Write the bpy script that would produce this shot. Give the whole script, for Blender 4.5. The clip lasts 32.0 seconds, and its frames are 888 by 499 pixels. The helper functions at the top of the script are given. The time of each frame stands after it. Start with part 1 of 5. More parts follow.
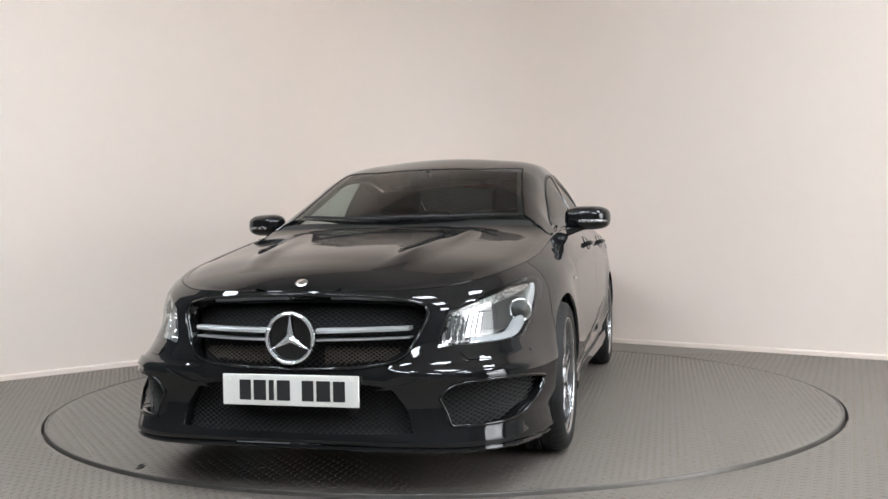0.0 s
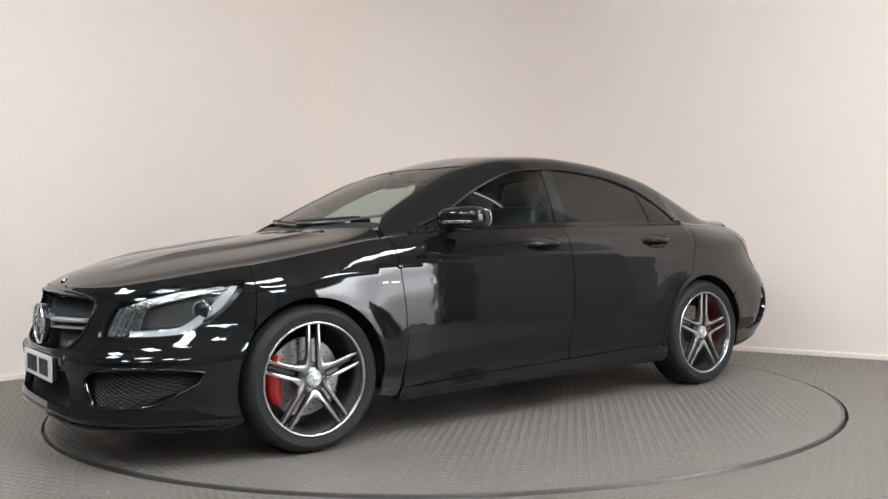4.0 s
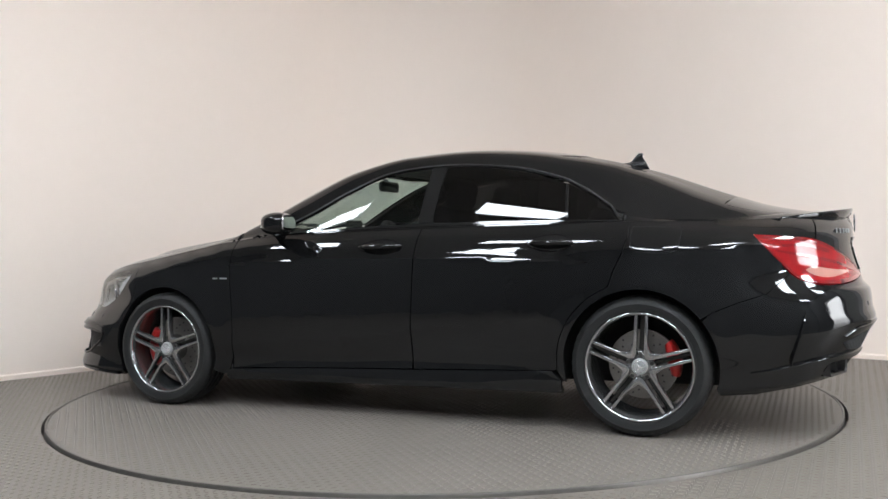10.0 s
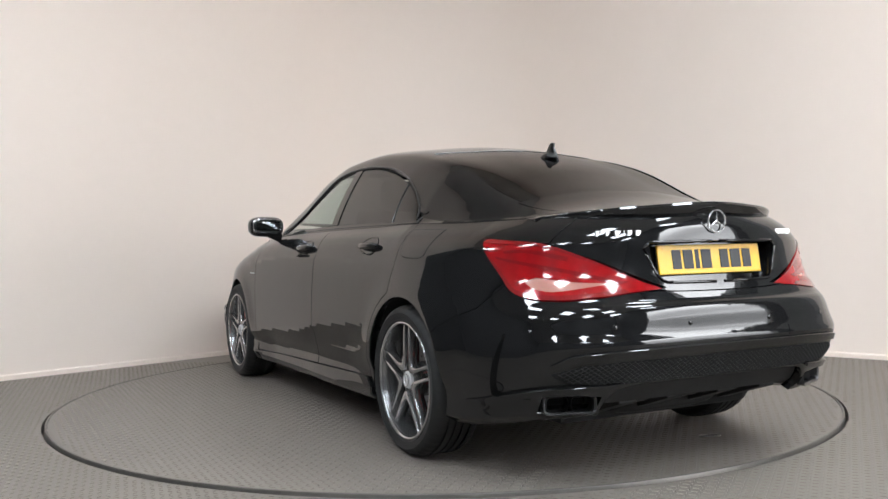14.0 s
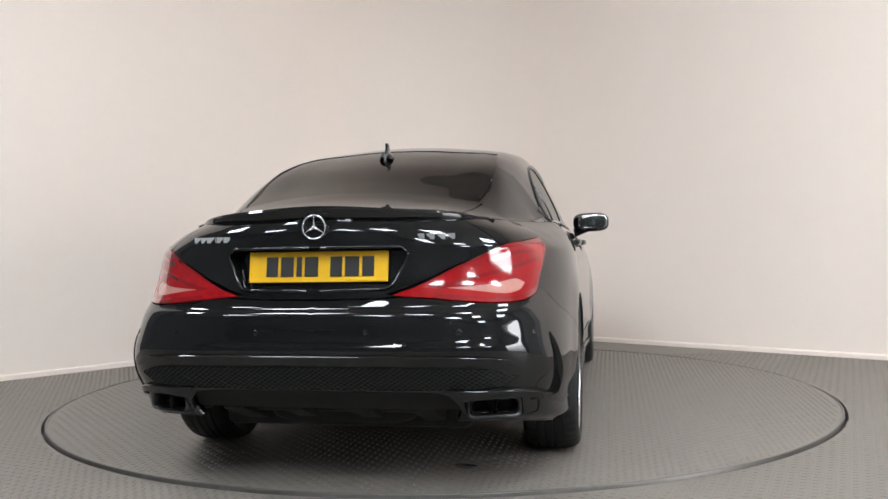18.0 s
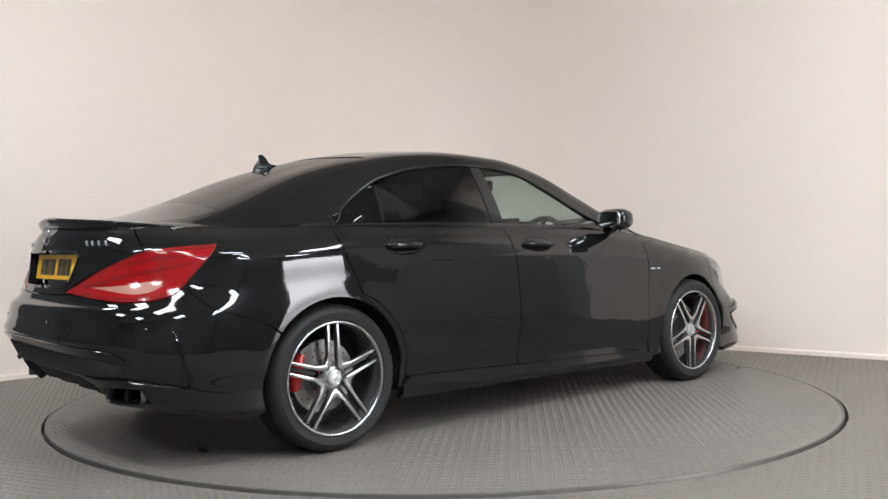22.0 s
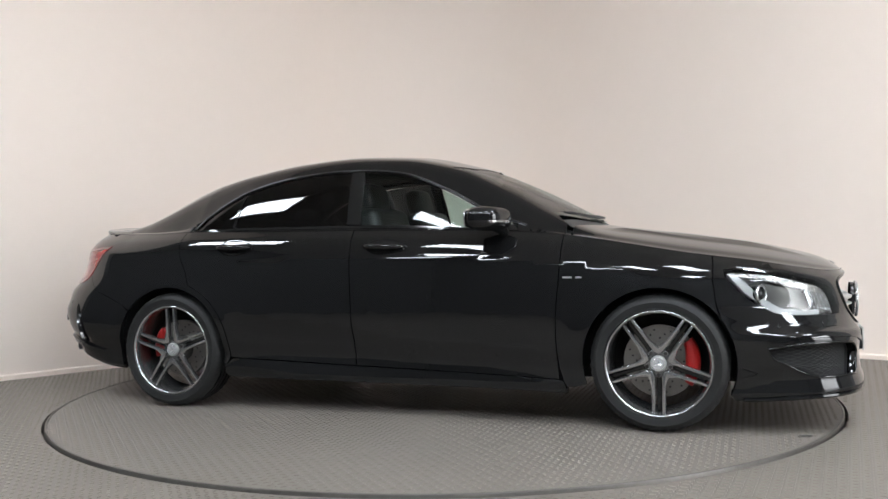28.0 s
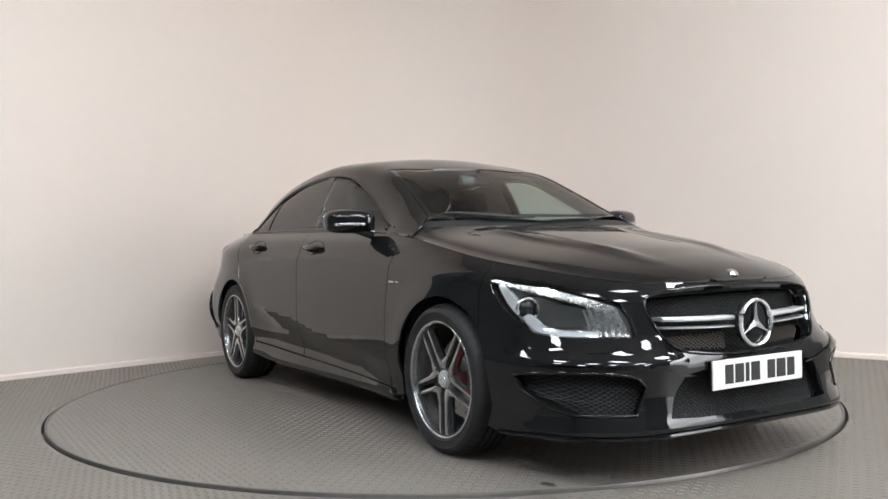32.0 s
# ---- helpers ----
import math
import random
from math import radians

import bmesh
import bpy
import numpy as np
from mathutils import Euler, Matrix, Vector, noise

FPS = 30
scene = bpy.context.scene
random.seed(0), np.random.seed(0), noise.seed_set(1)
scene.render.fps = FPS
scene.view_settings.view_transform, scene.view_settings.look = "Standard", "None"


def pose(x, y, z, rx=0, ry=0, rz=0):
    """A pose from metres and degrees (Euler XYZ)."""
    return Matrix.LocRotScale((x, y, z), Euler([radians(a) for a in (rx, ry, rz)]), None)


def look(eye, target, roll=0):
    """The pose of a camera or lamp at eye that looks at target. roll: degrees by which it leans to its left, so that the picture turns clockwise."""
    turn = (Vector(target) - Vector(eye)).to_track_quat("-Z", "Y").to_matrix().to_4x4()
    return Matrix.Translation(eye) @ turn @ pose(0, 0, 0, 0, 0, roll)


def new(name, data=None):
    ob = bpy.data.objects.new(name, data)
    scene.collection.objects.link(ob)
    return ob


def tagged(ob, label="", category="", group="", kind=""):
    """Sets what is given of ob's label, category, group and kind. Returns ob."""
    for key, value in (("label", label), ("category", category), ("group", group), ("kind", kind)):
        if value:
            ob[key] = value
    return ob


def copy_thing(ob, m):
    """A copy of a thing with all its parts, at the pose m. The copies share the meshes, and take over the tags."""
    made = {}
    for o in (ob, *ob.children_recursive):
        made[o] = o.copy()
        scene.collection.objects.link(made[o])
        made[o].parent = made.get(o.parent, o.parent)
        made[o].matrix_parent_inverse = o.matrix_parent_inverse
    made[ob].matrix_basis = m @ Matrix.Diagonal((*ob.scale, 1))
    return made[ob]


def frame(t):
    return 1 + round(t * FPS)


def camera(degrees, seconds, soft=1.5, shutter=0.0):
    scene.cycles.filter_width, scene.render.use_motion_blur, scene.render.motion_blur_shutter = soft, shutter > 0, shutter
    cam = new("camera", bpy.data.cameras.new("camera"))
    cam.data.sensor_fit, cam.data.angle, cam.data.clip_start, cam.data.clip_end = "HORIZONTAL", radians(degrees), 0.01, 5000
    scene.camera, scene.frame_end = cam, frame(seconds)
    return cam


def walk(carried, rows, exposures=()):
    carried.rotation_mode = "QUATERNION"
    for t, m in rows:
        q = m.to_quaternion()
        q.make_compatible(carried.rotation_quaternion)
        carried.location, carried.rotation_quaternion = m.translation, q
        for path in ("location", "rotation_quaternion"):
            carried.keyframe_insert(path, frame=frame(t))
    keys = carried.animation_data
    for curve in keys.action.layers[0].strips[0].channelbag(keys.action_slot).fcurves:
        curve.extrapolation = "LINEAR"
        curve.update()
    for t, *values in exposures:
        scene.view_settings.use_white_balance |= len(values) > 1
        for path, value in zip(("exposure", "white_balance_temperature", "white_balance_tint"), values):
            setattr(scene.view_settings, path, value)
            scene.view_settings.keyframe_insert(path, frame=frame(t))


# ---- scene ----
from mathutils import geometry
EYE = Vector((0.0, -5.335, 0.906))
AIM = Vector((0.00223, 0.99996, -0.00816))
cam = camera(53.65, 32.0, soft=1.5)
walk(cam, [(0.0, look(EYE, EYE + AIM, -1.01)), (32.0, look(EYE, EYE + AIM, -1.01))])

# ---- world and exposure ----
world = bpy.data.worlds.new("world")
scene.world = world
world.use_nodes = True
world.node_tree.nodes["Background"].inputs[0].default_value = (0.5, 0.55, 0.6, 1)
world.node_tree.nodes["Background"].inputs[1].default_value = 0.02
scene.view_settings.exposure = 0.0


# ---- materials ----
def mat(name, base, rough=0.5, metal=0.0, coat=0.0, bump=0.0, scale=30.0, vary=0.1, spec=0.5, big=0.0, bigscale=1.5):
    """A surface with variation at two scales and fine relief."""
    m = bpy.data.materials.new(name)
    m.use_nodes = True
    nt = m.node_tree
    b = nt.nodes["Principled BSDF"]
    b.inputs["Base Color"].default_value = (*base, 1)
    b.inputs["Roughness"].default_value = rough
    b.inputs["Metallic"].default_value = metal
    b.inputs["Coat Weight"].default_value = coat
    b.inputs["Coat Roughness"].default_value = 0.02
    b.inputs["Specular IOR Level"].default_value = spec
    tc = nt.nodes.new("ShaderNodeTexCoord")
    if vary > 0 or big > 0:
        n1 = nt.nodes.new("ShaderNodeTexNoise")
        n1.inputs["Scale"].default_value = scale
        n1.inputs["Detail"].default_value = 5
        n2 = nt.nodes.new("ShaderNodeTexNoise")
        n2.inputs["Scale"].default_value = bigscale
        n2.inputs["Detail"].default_value = 3
        for n in (n1, n2):
            nt.links.new(tc.outputs["Object"], n.inputs["Vector"])
        add = nt.nodes.new("ShaderNodeMath")
        add.operation = "MULTIPLY_ADD"
        nt.links.new(n1.outputs["Fac"], add.inputs[0])
        add.inputs[1].default_value = vary
        add.inputs[2].default_value = 1 - vary / 2
        add2 = nt.nodes.new("ShaderNodeMath")
        add2.operation = "MULTIPLY_ADD"
        nt.links.new(n2.outputs["Fac"], add2.inputs[0])
        add2.inputs[1].default_value = big
        add2.inputs[2].default_value = 1 - big / 2
        mul = nt.nodes.new("ShaderNodeMath")
        mul.operation = "MULTIPLY"
        nt.links.new(add.outputs[0], mul.inputs[0])
        nt.links.new(add2.outputs[0], mul.inputs[1])
        mix = nt.nodes.new("ShaderNodeVectorMath")
        mix.operation = "SCALE"
        mix.inputs[0].default_value = base
        nt.links.new(mul.outputs[0], mix.inputs["Scale"])
        nt.links.new(mix.outputs[0], b.inputs["Base Color"])
        rr = nt.nodes.new("ShaderNodeMath")
        rr.operation = "MULTIPLY"
        nt.links.new(mul.outputs[0], rr.inputs[0])
        rr.inputs[1].default_value = rough
        nt.links.new(rr.outputs[0], b.inputs["Roughness"])
        if bump > 0:
            bp = nt.nodes.new("ShaderNodeBump")
            bp.inputs["Strength"].default_value = bump
            bp.inputs["Distance"].default_value = 0.002
            nt.links.new(n1.outputs["Fac"], bp.inputs["Height"])
            nt.links.new(bp.outputs[0], b.inputs["Normal"])
    return m


def glass(name, tint):
    """Clear or tinted pane: tinted see-through with a mirror-like gloss on top."""
    m = bpy.data.materials.new(name)
    m.use_nodes = True
    nt = m.node_tree
    nt.nodes.remove(nt.nodes["Principled BSDF"])
    tr = nt.nodes.new("ShaderNodeBsdfTransparent")
    tr.inputs[0].default_value = (*tint, 1)
    gl = nt.nodes.new("ShaderNodeBsdfGlossy")
    gl.inputs["Roughness"].default_value = 0.01
    lw = nt.nodes.new("ShaderNodeLayerWeight")
    lw.inputs[0].default_value = 0.5
    pw = nt.nodes.new("ShaderNodeMath")
    pw.operation = "POWER"
    nt.links.new(lw.outputs["Facing"], pw.inputs[0])
    pw.inputs[1].default_value = 3.7
    fr = nt.nodes.new("ShaderNodeMath")
    fr.operation = "MULTIPLY_ADD"
    nt.links.new(pw.outputs[0], fr.inputs[0])
    fr.inputs[1].default_value = 0.68
    fr.inputs[2].default_value = 0.05
    mx = nt.nodes.new("ShaderNodeMixShader")
    nt.links.new(fr.outputs[0], mx.inputs[0])
    nt.links.new(tr.outputs[0], mx.inputs[1])
    nt.links.new(gl.outputs[0], mx.inputs[2])
    nt.links.new(mx.outputs[0], nt.nodes["Material Output"].inputs[0])
    return m


def glow(name, col, power):
    m = bpy.data.materials.new(name)
    m.use_nodes = True
    b = m.node_tree.nodes["Principled BSDF"]
    b.inputs["Base Color"].default_value = (0.8, 0.8, 0.8, 1)
    b.inputs["Emission Color"].default_value = (*col, 1)
    b.inputs["Emission Strength"].default_value = power
    return m


PAINT = mat("black_paint", (0.0065, 0.0065, 0.0067), 0.5, coat=1.0, vary=0.05, scale=300, spec=0.0, big=0.2)


def ripple(m, scale, height):
    """The faint waviness of sprayed paint, on the colour coat and the clear coat."""
    nt = m.node_tree
    b = nt.nodes["Principled BSDF"]
    tc, n, bp = (nt.nodes.new(k) for k in ("ShaderNodeTexCoord", "ShaderNodeTexNoise", "ShaderNodeBump"))
    n.inputs["Scale"].default_value, n.inputs["Detail"].default_value = scale, 2
    bp.inputs["Strength"].default_value, bp.inputs["Distance"].default_value = 1.0, height
    nt.links.new(tc.outputs["Object"], n.inputs["Vector"])
    nt.links.new(n.outputs["Fac"], bp.inputs["Height"])
    for k in ("Normal", "Coat Normal"):
        nt.links.new(bp.outputs[0], b.inputs[k])
    b.inputs["Coat Roughness"].default_value = 0.035


ripple(PAINT, 11, 0.0006)
TRIM = mat("black_plastic", (0.02, 0.02, 0.02), 0.45, bump=0.2, scale=400)
GLOSS = mat("gloss_black_trim", (0.01, 0.01, 0.01), 0.05, vary=0.05)
# matt black for linings, and for shade painted into holes and gaps
INNER = mat("dark_lining_and_hole_shade", (0.01, 0.01, 0.01), 0.8, bump=0.3, scale=60)
RUBBER = mat("tyre_rubber", (0.016, 0.016, 0.016), 0.6, spec=0.3, bump=0.3, scale=150, vary=0.25, big=0.2, bigscale=6)
ALLOY = mat("titanium_grey_wheel_paint", (0.26, 0.256, 0.255), 0.24, metal=0.85, vary=0.1)
POLISH = mat("polished_wheel_face", (0.46, 0.455, 0.455), 0.2, metal=0.95, vary=0.04, scale=80)
CHROME = mat("chrome", (0.75, 0.75, 0.76), 0.06, metal=1.0, vary=0.05)
SATIN = mat("satin_silver", (0.65, 0.65, 0.65), 0.3, metal=0.7, vary=0.08)
RED = mat("red_brake_paint", (0.5, 0.012, 0.012), 0.35, coat=0.5, vary=0.15)
ROTOR = mat("cast_brake_disc", (0.25, 0.235, 0.22), 0.4, metal=0.8, vary=0.3, scale=90)
CLEAR = glass("clear_lens", (0.93, 0.95, 0.95))
GLASS_F = glass("lightly_tinted_glass", (0.60, 0.70, 0.67))
GLASS_W = glass("windscreen_glass", (0.66, 0.75, 0.72))
GLASS_R = glass("privacy_glass", (0.035, 0.035, 0.037))
GLASS_B = glass("rear_window_glass", (0.03, 0.032, 0.032))
SEATM = mat("black_seat_leather", (0.018, 0.018, 0.018), 0.5, bump=0.1, scale=120)
DASHM = mat("dark_dashboard_plastic", (0.02, 0.02, 0.021), 0.6, bump=0.2, scale=300)
WHITEP = mat("white_plate", (0.76, 0.74, 0.69), 0.35, vary=0.06, big=0.08)
YELLOWP = mat("yellow_plate", (0.8, 0.45, 0.01), 0.35, vary=0.06, big=0.08)
BAR = mat("plate_black", (0.015, 0.015, 0.015), 0.5)
LENSR = mat("red_lens", (0.27, 0.004, 0.006), 0.14, coat=0.7, vary=0.6, scale=22, spec=0.25)
LENSD = mat("dark_red_lens", (0.20, 0.004, 0.006), 0.12, coat=1.0, vary=0.2, scale=60)
LENSW = mat("pale_reverse_lens", (0.44, 0.20, 0.16), 0.15, coat=1.0, vary=0.2, scale=60)
LAMPIN = mat("lamp_reflector", (0.36, 0.345, 0.33), 0.27, metal=0.9, bump=0.8, vary=0.4, scale=70)
LAMPDK = mat("lamp_bezel", (0.075, 0.073, 0.07), 0.32, metal=0.6)
LAMPBK = mat("lamp_housing_grey", (0.25, 0.245, 0.24), 0.34, metal=0.7, bump=0.5, vary=0.4, scale=40)
PIPE = mat("dark_chrome", (0.08, 0.08, 0.082), 0.36, metal=1.0, vary=0.1)
DRL = mat("white_light_guide", (0.42, 0.42, 0.42), 0.2, coat=0.5)
EMBLEM = mat("bright_emblem_chrome", (0.86, 0.86, 0.87), 0.22, metal=0.85, vary=0.05)
RADM = mat("dull_radiator_net", (0.13, 0.11, 0.09), 0.4, metal=0.5, vary=0.4, scale=60)
NETM = mat("black_net_wire", (0.012, 0.012, 0.012), 0.45, vary=0.2)


# ---- mesh helpers ----
def link_mesh(name, verts, faces, material, parent=None, label="", normals=None, smooth=True):
    me = bpy.data.meshes.new(name)
    me.from_pydata([tuple(v) for v in verts], [], faces)
    me.materials.append(material)
    if smooth:
        me.polygons.foreach_set("use_smooth", [True] * len(me.polygons))
    me.update()
    if normals is not None:
        me.normals_split_custom_set_from_vertices([tuple(n) for n in normals])
    ob = new(name, me)
    if parent is not None:
        ob.parent = parent
    if label:
        tagged(ob, label)
    return ob


def part(name, bm, material, parent, label="", smooth=None, m=None):
    """Link a bmesh as one mesh object under a thing or a part. smooth: the angle in degrees below which edges are rounded."""
    if m is not None:
        bm.transform(m)
    bmesh.ops.recalc_face_normals(bm, faces=bm.faces)
    if smooth:
        for f in bm.faces:
            f.smooth = True
        for e in bm.edges:
            if len(e.link_faces) == 2 and e.calc_face_angle(0) > radians(smooth):
                e.smooth = False
    me = bpy.data.meshes.new(name)
    bm.to_mesh(me)
    bm.free()
    me.materials.append(material)
    ob = new(name, me)
    if parent is not None:
        ob.parent = parent
    if label:
        tagged(ob, label)
    return ob


def empty(name, m=None):
    ob = new(name)
    if m is not None:
        ob.matrix_basis = m
    return ob


def box(sx, sy, sz, bevel=0.0, at=(0, 0, 0), seg=2):
    bm = bmesh.new()
    bmesh.ops.create_cube(bm, size=1.0)
    bm.transform(Matrix.Diagonal((sx, sy, sz, 1)))
    if bevel > 0:
        bmesh.ops.bevel(bm, geom=bm.edges[:], offset=bevel, segments=seg, profile=0.5, affect="EDGES")
    bm.transform(Matrix.Translation(at))
    return bm


def merge(*bms):
    """Several bmeshes joined into the first."""
    a = bms[0]
    for b in bms[1:]:
        me = bpy.data.meshes.new("tmp")
        b.to_mesh(me)
        b.free()
        a.from_mesh(me)
        bpy.data.meshes.remove(me)
    return a


def lathe(profile, seg=64, close=False):
    """A body turned about the y axis from (radius, y) pairs."""
    bm = bmesh.new()
    rings = []
    for r, y in profile:
        rings.append([bm.verts.new((r * math.cos(2 * math.pi * i / seg), y, r * math.sin(2 * math.pi * i / seg))) for i in range(seg)])
    n = len(rings)
    for a in range(n if close else n - 1):
        b = (a + 1) % n
        for i in range(seg):
            j = (i + 1) % seg
            bm.faces.new((rings[a][i], rings[a][j], rings[b][j], rings[b][i]))
    return bm


def tube(points, r, seg=8, closed=False):
    """A round bar along points; r is a radius or a list of radii."""
    bm = bmesh.new()
    pts = [Vector(p) for p in points]
    n = len(pts)
    rad = r if isinstance(r, (list, tuple)) else [r] * n
    rings = []
    for i, p in enumerate(pts):
        d = (pts[(i + 1) % n] - pts[i - 1]) if closed or 0 < i < n - 1 else (pts[1] - pts[0] if i == 0 else pts[-1] - pts[-2])
        d.normalize()
        up = Vector((0, 0, 1)) if abs(d.z) < 0.9 else Vector((1, 0, 0))
        u = d.cross(up).normalized()
        w = u.cross(d)
        rings.append([bm.verts.new(p + rad[i] * (math.cos(2 * math.pi * k / seg) * u + math.sin(2 * math.pi * k / seg) * w)) for k in range(seg)])
    for a in range(n if closed else n - 1):
        b = (a + 1) % n
        for k in range(seg):
            bm.faces.new((rings[a][k], rings[a][(k + 1) % seg], rings[b][(k + 1) % seg], rings[b][k]))
    if not closed:
        bm.faces.new(rings[0])
        bm.faces.new(rings[-1])
    return bm


def prism(poly, thick, bevel=0.0):
    """A plate with outline poly in x and z, thick along y from 0 to thick."""
    bm = bmesh.new()
    lo = [bm.verts.new((x, 0, z)) for x, z in poly]
    f = bm.faces.new(lo)
    ext = bmesh.ops.extrude_face_region(bm, geom=[f])
    bmesh.ops.translate(bm, vec=(0, thick, 0), verts=[g for g in ext["geom"] if isinstance(g, bmesh.types.BMVert)])
    if bevel > 0:
        bmesh.ops.bevel(bm, geom=bm.edges[:], offset=bevel, segments=2, profile=0.5, affect="EDGES")
    return bm


# ---- smooth curves ----
class Curve:
    """A smooth curve through knots (x, value), free of overshoot."""

    def __init__(self, *knots):
        k = sorted(knots)
        self.x = np.array([a for a, _ in k], float)
        self.y = np.array([b for _, b in k], float)
        h, d = np.diff(self.x), np.diff(self.y) / np.diff(self.x)
        m = np.zeros(len(k))
        m[0], m[-1] = d[0], d[-1]
        for i in range(1, len(k) - 1):
            if d[i - 1] * d[i] > 0:
                w1, w2 = 2 * h[i] + h[i - 1], h[i] + 2 * h[i - 1]
                m[i] = (w1 + w2) / (w1 / d[i - 1] + w2 / d[i])
        self.m = m

    def __call__(self, x):
        x = np.clip(np.asarray(x, float), self.x[0], self.x[-1])
        i = np.clip(np.searchsorted(self.x, x) - 1, 0, len(self.x) - 2)
        h = self.x[i + 1] - self.x[i]
        t = (x - self.x[i]) / h
        return ((1 + 2 * t) * (1 - t) ** 2 * self.y[i] + t * (1 - t) ** 2 * h * self.m[i]
                + t * t * (3 - 2 * t) * self.y[i + 1] + t * t * (t - 1) * h * self.m[i + 1])


def round_outline(pts, step=0.02, closed=True, keep=()):
    """A smooth outline through pts; corners whose index is in keep stay sharp."""
    n = len(pts)
    p = [np.array(q, float) for q in pts]
    out = []
    for i in range(n if closed else n - 1):
        a, b = p[i], p[(i + 1) % n]
        ta = np.zeros(2) if i in keep else 0.5 * (b - p[i - 1]) if closed or i > 0 else (b - a)
        j = (i + 1) % n
        tb = np.zeros(2) if j in keep else 0.5 * (p[(j + 1) % n] - a) if closed or j < n - 1 else (b - a)
        ln = np.linalg.norm(b - a)
        ta = b - a if i in keep else ta * min(1, ln / max(np.linalg.norm(ta), 1e-9) * 1.0)
        tb = b - a if j in keep else tb * min(1, ln / max(np.linalg.norm(tb), 1e-9) * 1.0)
        k = max(2, int(ln / step))
        for t in np.arange(k) / k:
            out.append((1 + 2 * t) * (1 - t) ** 2 * a + t * (1 - t) ** 2 * ta + t * t * (3 - 2 * t) * b + t * t * (t - 1) * tb)
    if not closed:
        out.append(p[-1])
    return np.array(out)


def inside(P, poly):
    x, y = P[:, 0], P[:, 1]
    c = np.zeros(len(P), bool)
    a, b = poly, np.roll(poly, -1, 0)
    for (x0, y0), (x1, y1) in zip(a, b):
        if y0 != y1:
            c ^= ((y0 > y) != (y1 > y)) & (x < (x1 - x0) * (y - y0) / (y1 - y0) + x0)
    return c


# ---- the car's skin as one smooth form; x forward, y to its left, z up ----
LF, MID, LR = 1.75, 2.2, 1.75
XF, XR = 1.0, -1.2
LTOT = LF + MID + LR
nose_x = Curve((0, 2.245), (0.05, 2.285), (0.16, 2.27), (0.3, 2.262), (0.45, 2.268), (0.55, 2.262), (0.7, 2.255), (0.85, 2.235), (0.95, 2.215), (1, 2.195))
nose_n = Curve((0, 4.4), (0.2, 4.2), (0.42, 4.0), (0.55, 3.3), (0.7, 2.85), (0.85, 2.9), (1, 3.0))
tail_x = Curve((0, -2.2), (0.05, -2.235), (0.2, -2.30), (0.34, -2.335), (0.5, -2.325), (0.62, -2.30), (0.8, -2.275), (0.93, -2.27), (1, -2.25))
tail_n = Curve((0, 4.4), (0.3, 4.5), (0.5, 3.9), (0.7, 3.1), (1, 2.9))
half_w = Curve((0, 0.83), (0.04, 0.868), (0.1, 0.866), (0.145, 0.866), (0.25, 0.8845), (0.42, 0.8885), (0.6, 0.8855), (0.72, 0.8795), (0.8, 0.8735), (0.86, 0.864), (0.93, 0.835), (1, 0.775))
edge_z = Curve((-2.3, 1.0), (-2.15, 0.998), (-1.9, 0.99), (-1.6, 0.985), (-1.25, 0.99), (-0.94, 0.985), (-0.34, 0.98), (0.2, 0.972), (0.63, 0.958), (0.95, 0.93), (1.2, 0.888), (1.5, 0.836), (1.75, 0.80), (1.95, 0.765), (2.1, 0.742), (2.3, 0.735))
foot_z = Curve((-2.4, 0.275), (-2.2, 0.268), (-2.0, 0.235), (-1.85, 0.21), (-1.6, 0.195), (-0.9, 0.188), (0.9, 0.172), (1.6, 0.155), (1.9, 0.17), (2.3, 0.185))


low_crease = Curve((0.95, 0.355), (0.656, 0.38), (0.03, 0.42), (-0.25, 0.47), (-0.6, 0.50), (-0.96, 0.536), (-1.2, 0.56))
waist_crease = Curve((1.35, 0.765), (0.955, 0.79), (0.5, 0.82), (0.03, 0.832), (-0.255, 0.826), (-0.776, 0.812), (-1.07, 0.794), (-1.3, 0.77))


def ring_x(L, a_f, n_f, a_r, n_r, w):
    """One level of the body in plan: round nose, straight flank, round tail."""
    L = np.asarray(L, float)
    bf = np.clip(L / LF, 0, 1) * np.pi / 2
    br = np.clip((LTOT - L) / LR, 0, 1) * np.pi / 2
    cf, sf, cr, sr = np.cos(bf), np.sin(bf), np.cos(br), np.sin(br)
    rf = (np.abs(cf) ** n_f + np.abs(sf) ** n_f) ** (1 / n_f)
    rr = (np.abs(cr) ** n_r + np.abs(sr) ** n_r) ** (1 / n_r)
    x = np.where(L < LF, XF + (a_f - XF) * cf / rf, np.where(L > LF + MID, XR + (a_r - XR) * cr / rr, XF - (L - LF)))
    y = w * np.where(L < LF, sf / rf, np.where(L > LF + MID, sr / rr, 1.0))
    return x, y


